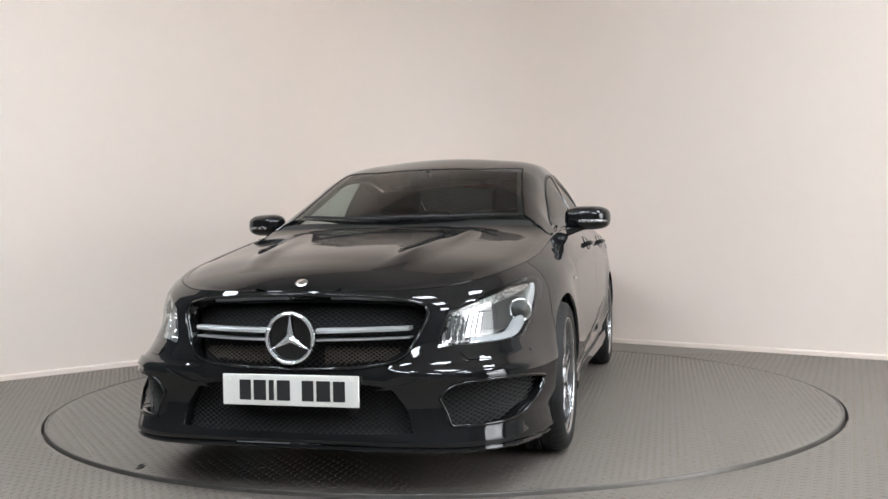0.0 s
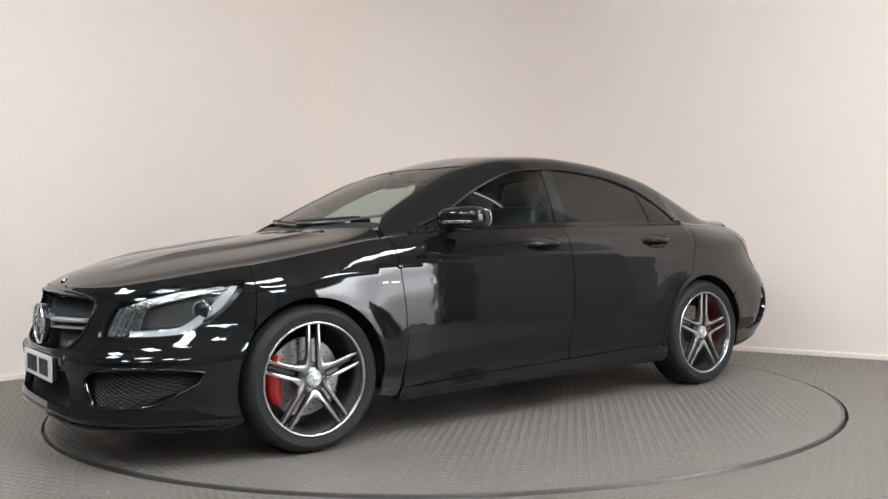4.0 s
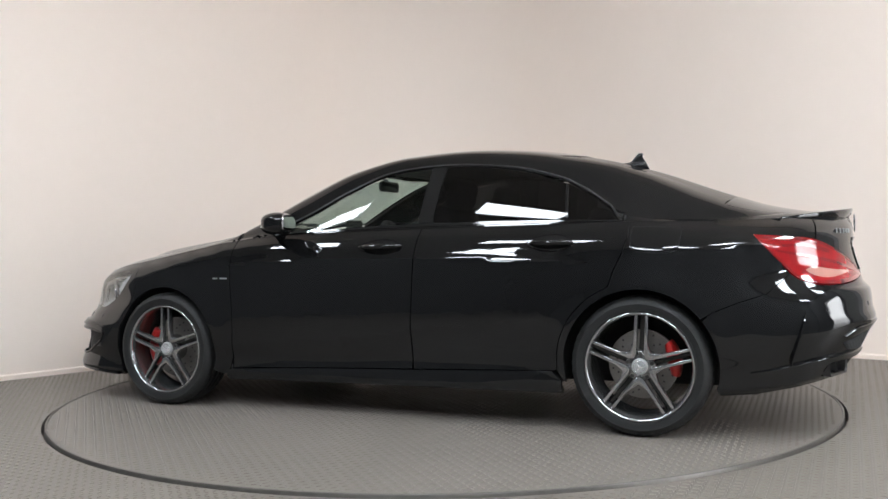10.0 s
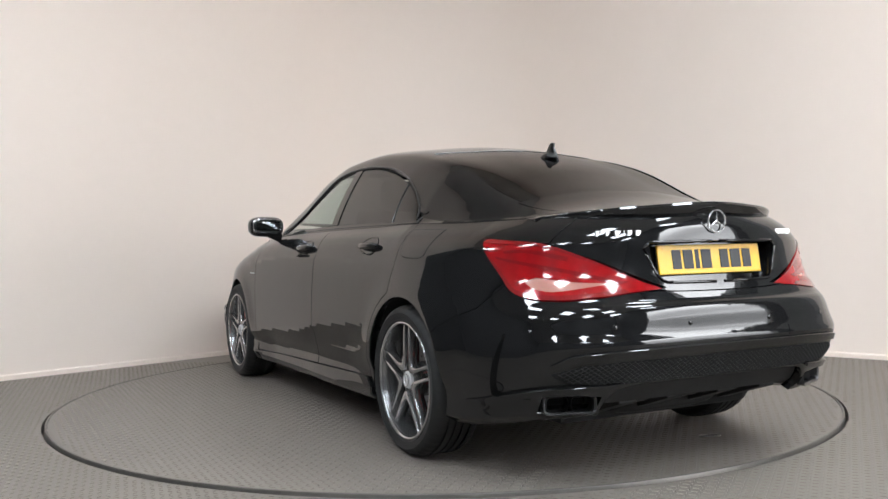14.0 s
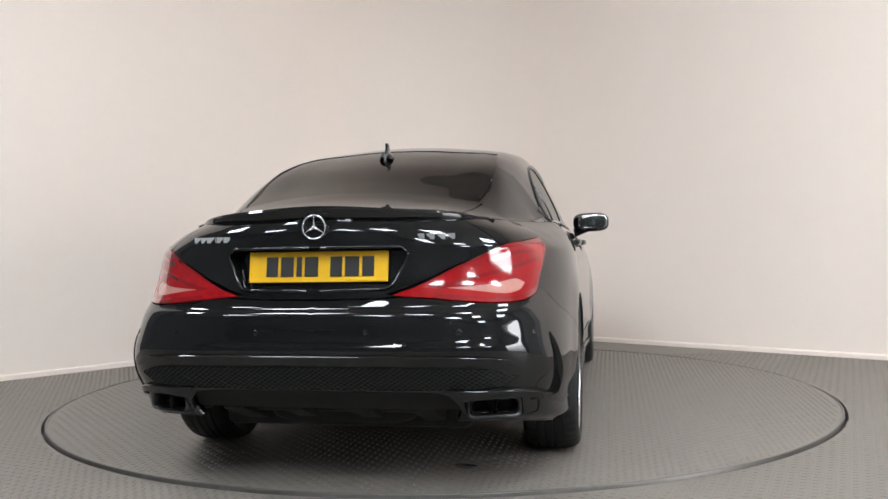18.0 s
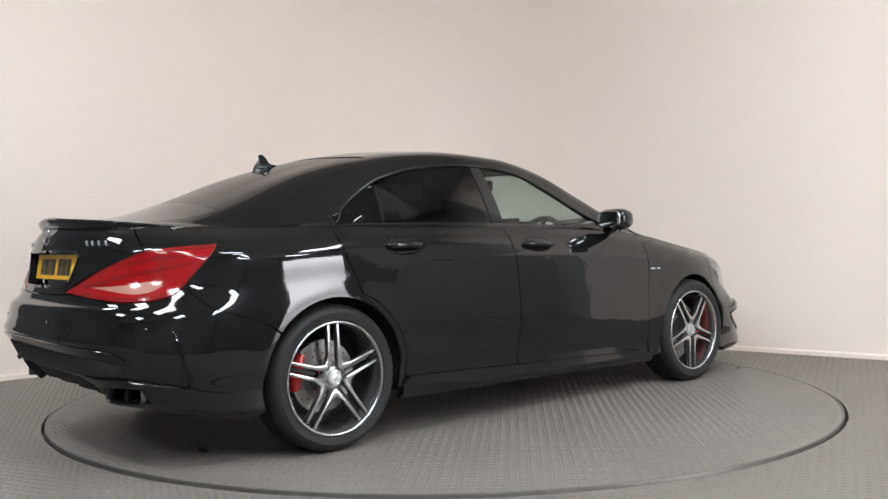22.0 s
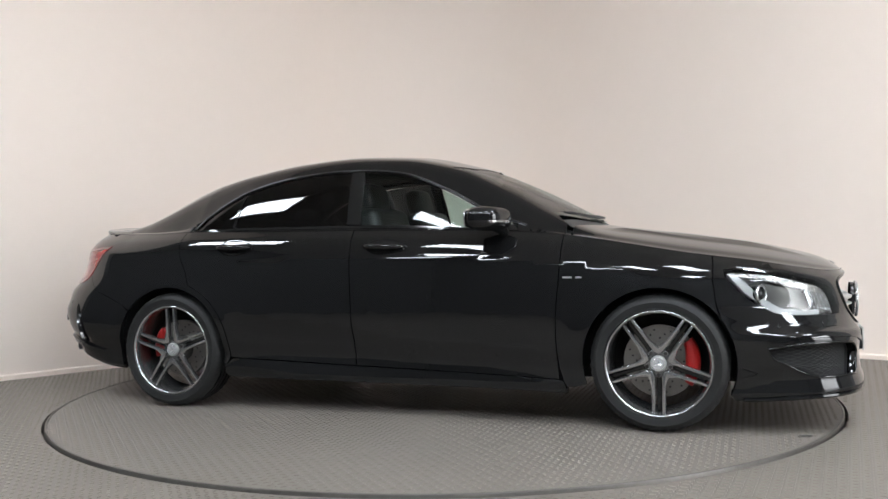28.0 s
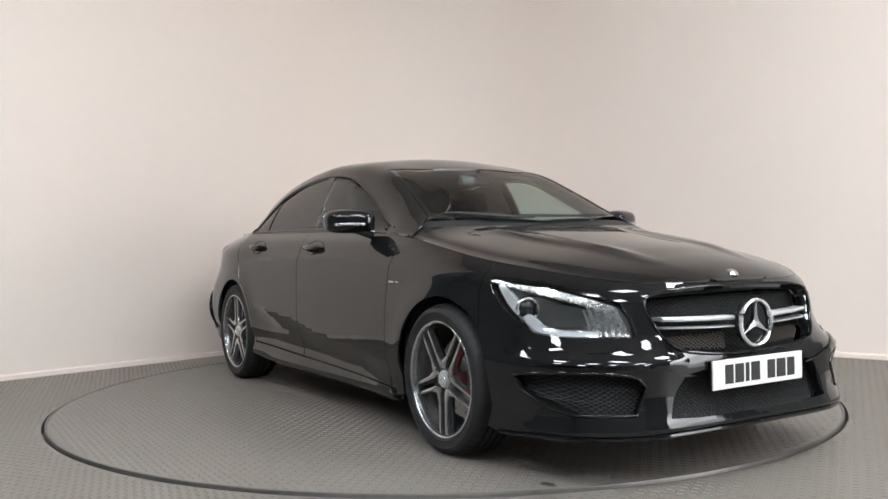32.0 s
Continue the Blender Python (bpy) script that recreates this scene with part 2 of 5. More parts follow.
def flank(L, z):
    L, z = np.asarray(L, float), np.asarray(z, float)
    xr, _ = ring_x(L, 2.2, 2.8, -2.3, 3.2, 0.88)
    zt, zb = edge_z(xr), foot_z(xr)
    v = np.clip((z - zb) / (zt - zb), 0, 1)
    x, y = ring_x(L, nose_x(v), nose_n(v), tail_x(v), tail_n(v), half_w(v))
    # the shoulders draw in towards the boot
    y = y - 0.085 * np.clip((v - 0.85) / 0.15, 0, 1) ** 1.3 * np.clip((-x - 1.25) / 0.5, 0, 1)
    # flared arches, hollowed door, shoulder crease
    for cx in (1.35, -1.35):
        d = np.hypot(x - cx, z - 0.32)
        y = y + 0.010 * np.exp(-((d - 0.35) / 0.085) ** 2) * np.clip((z - 0.3) / 0.15, 0, 1) * np.clip((0.62 - np.abs(x - cx)) / 0.2, 0, 1)
    door = np.clip((0.95 - x) / 0.4, 0, 1) * np.clip((x + 1.05) / 0.4, 0, 1)
    door = door * door * (3 - 2 * door)
    # lower crease, rising towards the tail, with a hollow under it
    under = np.maximum(low_crease(x) - z, 0)
    y = y - door * 0.030 * (1 - np.exp(-under / 0.055)) * np.clip((0.30 - under) / 0.2, 0, 1)
    # waist crease, falling towards the tail, with a ledge over it
    run = np.clip((1.45 - x) / 0.5, 0, 1) * np.clip((x + 1.30) / 0.4, 0, 1)
    over = np.maximum(z - waist_crease(x), 0)
    y = y - run * 0.010 * (1 - np.exp(-over / 0.022)) * np.clip((zt - z) / 0.10, 0, 1)
    back = np.clip((L - (LF + MID + 0.8)) / 0.3, 0, 1)
    x = x - back * 0.016 * np.exp(-((z - 0.535) / 0.03) ** 2)
    shelf = np.clip((0.688 - z) / 0.03, 0, 1)
    x = x - back * 0.018 * shelf * shelf * (3 - 2 * shelf) * np.clip((z - 0.47) / 0.15, 0, 1)
    front = np.clip((1.3 - L) / 0.3, 0, 1) * np.clip((L - 0.42) / 0.1, 0, 1)
    x = x + front * 0.014 * np.exp(-((z - 0.455) / 0.022) ** 2)
    return np.stack([x, y, z], -1)


_Ls = np.linspace(0, LTOT, 1200)
_xr, _ = ring_x(_Ls, 2.2, 2.8, -2.3, 3.2, 0.88)
_E = flank(_Ls, edge_z(_xr))
_o = np.argsort(_E[:, 0])
EX, EY, EZ = _E[_o, 0], _E[_o, 1], _E[_o, 2]


def flank_from(axis, val, z, lo=0.0, hi=LTOT):
    """The place L along the ring where x or y takes a value at height z."""
    val, z = np.broadcast_arrays(np.asarray(val, float), np.asarray(z, float))
    a, b = np.full(val.shape, lo), np.full(val.shape, hi)
    up = flank(np.array([hi]), np.array([0.5]))[0, axis] > flank(np.array([lo]), np.array([0.5]))[0, axis]
    for _ in range(34):
        m = (a + b) / 2
        g = (flank(m, z)[..., axis] < val) == up
        a, b = np.where(g, m, a), np.where(g, b, m)
    return (a + b) / 2


mid_z = Curve((2.195, 0.735), (2.169, 0.762), (2.1, 0.80), (2.03, 0.823), (1.95, 0.843), (1.82, 0.872), (1.51, 0.918), (1.2, 0.962), (1.04, 0.984), (0.97, 1.008), (0.875, 1.066), (0.565, 1.225), (0.255, 1.347), (-0.056, 1.413), (-0.368, 1.428), (-0.68, 1.41), (-1.0, 1.357), (-1.31, 1.275), (-1.63, 1.157), (-1.756, 1.112), (-1.85, 1.08), (-1.95, 1.055), (-2.1, 1.03), (-2.26, 1.02))
dlo_y = Curve((2.15, 0.93), (1.0, 0.95), (0.78, 0.955), (0.62, 0.92), (0.47, 0.885), (0.26, 0.835), (0.0, 0.80), (-0.19, 0.788), (-0.34, 0.785), (-0.64, 0.79), (-0.94, 0.83), (-1.09, 0.87), (-1.245, 0.92), (-1.5, 0.93), (-1.9, 0.93), (-2.26, 0.93))
dlo_h = Curve((2.15, 0.12), (1.0, 0.10), (0.8, 0.12), (0.62, 0.24), (0.47, 0.38), (0.26, 0.58), (0.0, 0.72), (-0.19, 0.745), (-0.34, 0.745), (-0.64, 0.72), (-0.94, 0.62), (-1.09, 0.46), (-1.245, 0.20), (-1.4, 0.10), (-1.9, 0.08), (-2.26, 0.08))
rail_y = Curve((2.15, 0.82), (1.15, 0.86), (0.95, 0.87), (0.78, 0.84), (0.56, 0.79), (0.26, 0.74), (0.0, 0.715), (-0.34, 0.70), (-0.7, 0.695), (-1.0, 0.72), (-1.31, 0.755), (-1.63, 0.80), (-1.8, 0.81), (-1.95, 0.81), (-2.26, 0.80))
rail_h = Curve((2.15, 0.34), (1.15, 0.36), (0.95, 0.48), (0.78, 0.60), (0.56, 0.74), (0.26, 0.85), (0.0, 0.875), (-0.34, 0.88), (-0.7, 0.87), (-1.0, 0.84), (-1.31, 0.74), (-1.63, 0.55), (-1.8, 0.42), (-1.95, 0.36), (-2.26, 0.36))
W_KNOTS = np.array([0.0, 0.25, 0.5, 0.62, 0.80, 1.0])


def section(x):
    """Control points y and z of the cross-section at x, from the shoulder to the middle of the roof."""
    ye, ze = np.interp(x, EX, EY), np.interp(x, EX, EZ)
    zm = np.maximum(mid_z(x), ze)
    h = zm - ze
    yd, zd = ye * dlo_y(x), ze + h * dlo_h(x)
    yr, zr = ye * rail_y(x), ze + h * rail_h(x)
    g = np.clip(dlo_h(x) * 1.6 - 0.2, 0, 1)
    yq, zq = (ye + yd) / 2 + 0.012 * g, (ze + zd) / 2 + 0.004 * g
    yc, zc = yr * 0.52, zm - (zm - zr) * 0.27
    z0 = np.zeros_like(ye)
    return np.stack([ye, yq, yd, yr, yc, z0], -1), np.stack([ze, zq, zd, zr, zc, zm], -1)


def _spline(K, V, w):
    """A cubic through values V (last axis at knots K), level at the last knot; vectorised over the first axis."""
    h = np.diff(K)
    d = np.diff(V, axis=-1) / h
    m = np.zeros_like(V)
    m[..., 0] = d[..., 0]
    for i in range(1, len(K) - 1):
        m[..., i] = (d[..., i - 1] * h[i] + d[..., i] * h[i - 1]) / (h[i] + h[i - 1])
    m[..., -1] = 2 * d[..., -1] - m[..., -2]
    i = np.clip(np.searchsorted(K, w) - 1, 0, len(K) - 2)
    hh, t = h[i], (w - K[i]) / h[i]
    r = np.arange(len(w))
    return ((1 + 2 * t) * (1 - t) ** 2 * V[r, i] + t * (1 - t) ** 2 * hh * m[r, i]
            + t * t * (3 - 2 * t) * V[r, i + 1] + t * t * (t - 1) * hh * m[r, i + 1])


def top(x, w):
    """The upper body: w runs from 0 at the shoulder to 1 at the middle."""
    x, w = np.asarray(x, float), np.clip(np.asarray(w, float), 0, 1)
    Y, Z = section(x)

    y = _spline(W_KNOTS, Y, w)
    # the roof is level in the middle: use a mirrored last slope for z
    z = _spline(W_KNOTS, Z, w)
    flat = np.clip((w - 0.8) / 0.2, 0, 1)
    zc, zm = Z[:, 4], Z[:, 5]
    par = zm - (zm - zc) * (y / np.maximum(Y[:, 4], 1e-4)) ** 2
    f = flat * flat * (3 - 2 * flat)
    z = z * (1 - f) + par * f
    # raised lines along the bonnet
    hood = np.clip((x - 1.05) / 0.1, 0, 1) * np.clip((2.05 - x) / 0.3, 0, 1)
    z = z + hood * 0.018 * np.exp(-((np.abs(y) - (0.43 - 0.16 * (x - 1.05))) / 0.045) ** 2)
    return np.stack([x, y, z], -1)


def top_from(axis, x, val):
    """The w at which y or z takes a value on the section at x."""
    x, val = np.broadcast_arrays(np.atleast_1d(np.asarray(x, float)), np.asarray(val, float))
    a, b = np.zeros(x.shape), np.ones(x.shape)
    for _ in range(34):
        m = (a + b) / 2
        p = top(x, m)[..., axis]
        g = (p < val) if axis == 2 else (p > val)
        a, b = np.where(g, m, a), np.where(g, b, m)
    return (a + b) / 2


QW = 0.9


def S_flank(P):
    return flank(P[:, 0], P[:, 1])


def S_top(P):
    return top(P[:, 0], P[:, 1] / QW)


_gx, _gw = (q.ravel() for q in np.meshgrid(np.linspace(-1.27, 0.62, 60), np.linspace(0.02, 0.5, 14)))
_gp = top(_gx, _gw)


def _glass_terms(x, w):
    return np.stack([x ** i * w ** j for i in range(6) for j in range(3)], -1)


_gc = np.linalg.lstsq(_glass_terms(_gx, _gw), _gp[:, 1:], rcond=None)[0]


def S_glass(P):
    """The side windows: one evenly curved sheet close to the upper body."""
    q = _glass_terms(P[:, 0], P[:, 1] / QW) @ _gc
    return np.stack([P[:, 0], q[:, 0], q[:, 1]], -1)


def normals_of(S, P, e=1e-3, out=1):
    a = S(P + [e, 0]) - S(P - [e, 0])
    b = S(P + [0, e]) - S(P - [0, e])
    n = np.cross(a, b) * out
    return n / np.maximum(np.linalg.norm(n, axis=1, keepdims=True), 1e-9)


def out_sign(S):
    return -1 if S in (S_top, S_glass) else 1


def densify(poly, step):
    out = []
    for a, b in zip(poly, np.roll(poly, -1, 0)):
        k = max(1, int(np.linalg.norm(b - a) / step + 0.5))
        for t in np.arange(k) / k:
            out.append(a + (b - a) * t)
    return np.array(out)


def skin(name, S, outline, material, parent, holes=(), step=0.03, rim=0.012, offset=0.0, sides=(1, -1), label="", whole=False, middle=None, dense=0.015):
    """A panel of the car: the part of the skin S inside outline and outside holes, with turned-in edges.
    sides: left (1) and right (-1) copies; whole: both halves in one mesh, joined along the middle line."""
    outline = densify(np.asarray(outline, float), dense)
    holes = [densify(np.asarray(h, float), dense) for h in holes]
    lo, hi = outline.min(0), outline.max(0)
    gx, gy = np.meshgrid(np.arange(lo[0] + step / 2, hi[0], step), np.arange(lo[1] + step / 2, hi[1], step))
    G = np.stack([gx.ravel(), gy.ravel()], 1)
    ok = inside(G, outline)
    for h in holes:
        ok &= ~inside(G, h)
    G = G[ok]
    loops, pts, edges = [], [], []
    for lp in [outline, *holes]:
        k = len(pts)
        pts += [tuple(q) for q in lp]
        edges += [(k + i, k + (i + 1) % len(lp)) for i in range(len(lp))]
    B = np.array(pts)
    if len(G):
        near = np.full(len(G), True)
        for c in range(0, len(G), 400):
            d = np.min(np.linalg.norm(G[c:c + 400, None] - B[None], axis=2), axis=1)
            near[c:c + 400] = d > step * 0.55
        G = G[near]
    pts += [tuple(q) for q in G]
    V, _, F, _, _, _ = geometry.delaunay_2d_cdt([Vector(q) for q in pts], edges, [], 0, 1e-6)
    P = np.array([(v.x, v.y) for v in V])
    T = np.array([list(f) for f in F])
    C = P[T].mean(1)
    votes = np.zeros(len(C))
    for shift in ((0.0, 0.0), (3.1e-5, 1.7e-5), (-2.3e-5, 3.7e-5)):
        ok = inside(C + np.array(shift), outline)
        for h in holes:
            ok &= ~inside(C + np.array(shift), h)
        votes += ok
    keep = votes >= 2
    T = T[keep]
    n3 = normals_of(S, P, out=out_sign(S))
    X = S(P) + n3 * offset
    # wind the faces outwards
    fn = np.cross(X[T[:, 1]] - X[T[:, 0]], X[T[:, 2]] - X[T[:, 0]])
    flip = (fn * n3[T].mean(1)).sum(1) < 0
    T[flip] = T[flip][:, ::-1]
    verts, norms, faces = [tuple(q) for q in X], [tuple(q) for q in n3], [tuple(int(i) for i in f) for f in T]
    if rim > 0:
        count = {}
        for f in faces:
            for a, b in zip(f, f[1:] + f[:1]):
                count[(a, b)] = count.get((a, b), 0) + 1
        for (a, b) in list(count):
            if (b, a) in count:
                continue
            if whole and abs(X[a][1]) < 1e-3 and abs(X[b][1]) < 1e-3:
                continue
            t = X[b] - X[a]
            o = np.cross(t, n3[a])
            o = o / max(np.linalg.norm(o), 1e-9)
            k = len(verts)
            for i in (a, b):
                verts.append(tuple(X[i]))
                norms.append(tuple(0.45 * n3[i] + 0.9 * o))
            for i in (b, a):
                verts.append(tuple(X[i] - n3[i] * rim))
                norms.append(tuple(o))
            faces.append((k + 1, k, k + 3, k + 2))
    made = []
    if whole:
        m = len(verts)
        va, na = np.array(verts), np.array(norms)
        va[:, 1] = np.where(np.abs(va[:, 1]) < 1e-3, 0, va[:, 1])
        onmid = va[:, 1] == 0
        na[onmid, 1] = np.where(np.arange(m)[onmid] < len(X), 0, na[onmid, 1])
        allv = np.concatenate([va, va * [1, -1, 1]])
        alln = np.concatenate([na, na * [1, -1, 1]])
        f2 = [tuple(m + i for i in reversed(f)) for f in faces]
        made.append(link_mesh(name, allv, faces + f2, material, parent, label, alln))
    else:
        for s in sides:
            va, na = np.array(verts) * [1, s, 1], np.array(norms) * [1, s, 1]
            made.append(link_mesh(name, va, faces if s > 0 else [tuple(reversed(f)) for f in faces], material, parent, label, na))
    return made


def side_poly(pts, lo=0.0, hi=LTOT):
    """Outline given in (x, z) on the flank, as (L, z)."""
    p = np.asarray(pts, float)
    return np.stack([flank_from(0, p[:, 0], p[:, 1], lo, hi), p[:, 1]], 1)


def front_poly(pts):
    """Outline given in (y, z) on the nose, as (L, z)."""
    p = np.asarray(pts, float)
    return np.stack([flank_from(1, np.maximum(p[:, 0], 0), p[:, 1], 0.0, LF), p[:, 1]], 1)


def rear_poly(pts):
    """Outline given in (y, z) on the tail, as (L, z)."""
    p = np.asarray(pts, float)
    return np.stack([flank_from(1, np.maximum(p[:, 0], 0), p[:, 1], LF + MID, LTOT), p[:, 1]], 1)


def circle(cx, cz, r, a0, a1, n=28):
    t = np.radians(np.linspace(a0, a1, n))
    return np.stack([cx + r * np.cos(t), cz + r * np.sin(t)], 1)


def edge_line(L0, L1, n=40, drop=0.0):
    """Points (L, z) along the shoulder edge."""
    L = np.linspace(L0, L1, n)
    xr, _ = ring_x(L, 2.2, 2.8, -2.3, 3.2, 0.88)
    return np.stack([L, edge_z(xr) - drop], 1)


def foot_line(L0, L1, n=40, lift=0.0):
    L = np.linspace(L0, L1, n)
    xr, _ = ring_x(L, 2.2, 2.8, -2.3, 3.2, 0.88)
    return np.stack([L, foot_z(xr) + lift], 1)


# ---- the room: two white walls with a rounded corner, floor, turntable ----
def wall_material():
    m = mat("matt_white_wall_paint", (0.915, 0.79, 0.70), 0.75, bump=0.05, scale=12, vary=0.02, big=0.05, bigscale=0.6, spec=0.2)
    return m


def floor_material(name, base):
    """Worn grey steel plate: dull and scuffed, with smoother patches."""
    m = mat(name, base, 0.46, vary=0.35, scale=26, big=0.3, bigscale=1.1, spec=0.5, bump=0.25)
    return m


WALL = wall_material()
FLOOR = floor_material("grey_tread_floor", (0.165, 0.143, 0.122))
DISC = floor_material("grey_turntable_tread", (0.174, 0.151, 0.131))
STEEL = mat("worn_steel_edging", (0.12, 0.11, 0.10), 0.38, metal=0.6, vary=0.5, scale=30, big=0.5, bigscale=3)
HALL = mat("grey_hall_wall", (0.09, 0.09, 0.092), 0.8, vary=0.1, big=0.2)
PALE = mat("pale_grey_hall_wall", (0.36, 0.35, 0.34), 0.7, vary=0.2, scale=3, big=0.5, bigscale=0.8)
CEIL = mat("pale_ceiling", (0.48, 0.465, 0.45), 0.9, vary=0.1, big=0.1)
H = 5.2
R_DISC = 2.232
DISC_Y = 0.035


def wall_sheet(name, pts, thick=0.12, label="", material=None):
    """An upright wall along points in plan, with thickness on its outer side."""
    bm = bmesh.new()
    n = len(pts)
    P = [Vector((x, y, 0)) for x, y in pts]
    cols = []
    for i, p in enumerate(P):
        d = (P[min(i + 1, n - 1)] - P[max(i - 1, 0)]).normalized()
        o = Vector((-d.y, d.x, 0)) * thick
        cols.append([bm.verts.new(q) for q in (p, p + Vector((0, 0, H)), p + o + Vector((0, 0, H)), p + o)])
    for a, b in zip(cols, cols[1:]):
        for k in range(4):
            bm.faces.new((a[k], a[(k + 1) % 4], b[(k + 1) % 4], b[k]))
    bm.faces.new(cols[0])
    bm.faces.new(cols[-1])
    return tagged(part(name, bm, material or WALL, None, smooth=20), label, "wall", kind="structure")


# the two walls lie along straight lines that meet behind the turntable
DL, DR = Vector((-0.711, -0.703)), Vector((0.774, -0.633))
CORNER = Vector((-0.10, 3.76))


def corner_curve(radius, n=24):
    """The rounded corner between the two walls."""
    ang = math.acos(max(-1, min(1, DL.dot(DR))))
    back = radius / math.tan(ang / 2)
    a, b = CORNER + DL * back, CORNER + DR * back
    c = CORNER + (DL + DR).normalized() * (radius / math.sin(ang / 2))
    va, vb = a - c, b - c
    out = []
    for i in range(n + 1):
        t = i / n
        v = (va * math.sin((1 - t) * (math.pi - ang)) + vb * math.sin(t * (math.pi - ang))) / math.sin(math.pi - ang)
        out.append(tuple(c + v))
    return out


arc = corner_curve(1.5)
leftend, rightend = CORNER + DL * 5.2, CORNER + DR * 6.6
wall_sheet("wall_back", [tuple(leftend), *arc, tuple(rightend)], label="plain off-white studio wall with a rounded corner")
board = [tuple(leftend), *arc, tuple(rightend)]


def baseboard():
    """A low white strip along the foot of the studio wall."""
    bm = bmesh.new()
    n = len(board)
    cols = []
    for i in range(n):
        p = Vector((*board[i], 0))
        d = Vector((*board[min(i + 1, n - 1)], 0)) - Vector((*board[max(i - 1, 0)], 0))
        o = Vector((d.y, -d.x, 0)).normalized()
        cols.append([bm.verts.new(q) for q in (p - o * 0.004 + Vector((0, 0, -0.008)), p + o * 0.014 + Vector((0, 0, -0.008)), p + o * 0.014 + Vector((0, 0, 0.022)), p + o * 0.008 + Vector((0, 0, 0.03)), p - o * 0.004 + Vector((0, 0, 0.032)))])
    for a, b in zip(cols, cols[1:]):
        for k in range(5):
            bm.faces.new((a[k], a[(k + 1) % 5], b[(k + 1) % 5], b[k]))
    bm.faces.new(cols[0])
    bm.faces.new(cols[-1])
    tagged(part("baseboard", bm, WALL, None, smooth=20), "low white skirting strip along the wall", "skirting", kind="structure")


baseboard()
XL, XRT, YB = -7.2, 6.15, -9.5
wall_sheet("wall_left", [(XL, YB), (XL, leftend.y), tuple(leftend)], label="dark grey hall wall beside the studio", material=HALL)
wall_sheet("wall_right", [tuple(rightend), (XRT, rightend.y - 0.35), (XRT, -2.6)], label="pale grey hall wall beside the studio", material=PALE)
wall_sheet("wall_right_dark", [(XRT, -2.6), (XRT, YB)], label="dark grey hall wall round the sectional door", material=HALL)
wall_sheet("wall_front", [(XRT, YB), (XL, YB)], label="dark grey hall wall facing the turntable", material=HALL)


def tread(name, material, parent, keep, reach, turn=0.0, z=0.0, pitch=0.031):
    """Raised lozenges of chequer plate, crosswise by turns; keep picks the places that bear one."""
    n = int(reach / pitch)
    i, j = (q.ravel() for q in np.meshgrid(np.arange(-n, n + 1), np.arange(-n, n + 1)))
    c, sn = math.cos(radians(turn)), math.sin(radians(turn))
    x, y = (i * c - j * sn) * pitch, (i * sn + j * c) * pitch
    ok = keep(x, y)
    i, j, x, y = i[ok], j[ok], x[ok], y[ok]
    a = np.where((i + j) % 2 == 0, radians(45 + turn), radians(135 + turn))
    u, v = np.stack([np.cos(a), np.sin(a)], 1), np.stack([-np.sin(a), np.cos(a)], 1)
    mid = np.stack([x, y], 1)
    la, wb = 0.0150, 0.0052
    corners = [(la, 0, -0.0005), (0, wb, -0.0005), (-la, 0, -0.0005), (0, -wb, -0.0005), (la * 0.5, 0, 0.0022), (-la * 0.5, 0, 0.0022)]
    V = np.stack([np.concatenate([mid + p * u + q * v, np.full((len(mid), 1), z + h)], 1) for p, q, h in corners], 1).reshape(-1, 3)
    k = np.arange(len(mid))[:, None] * 6
    F = np.concatenate([k + np.array(f) for f in ((0, 1, 4), (1, 2, 5), (1, 5, 4), (2, 3, 5), (3, 0, 4), (3, 4, 5))])
    ob = link_mesh(name, V, F.tolist(), material, parent, smooth=False)
    return tagged(ob, kind="stuff")


def on_floor(x, y):
    """The part of the floor round the turntable, in front of the walls."""
    wall = np.where(x < CORNER.x, CORNER.y + (x - CORNER.x) * DL.y / DL.x, CORNER.y + (x - CORNER.x) * DR.y / DR.x)
    return (np.hypot(x, y - DISC_Y) > R_DISC * 1.007 + 0.02) & (y > -2.7) & (y < 1.6) & (np.abs(x) < 4.3) & (y < wall - 0.06)


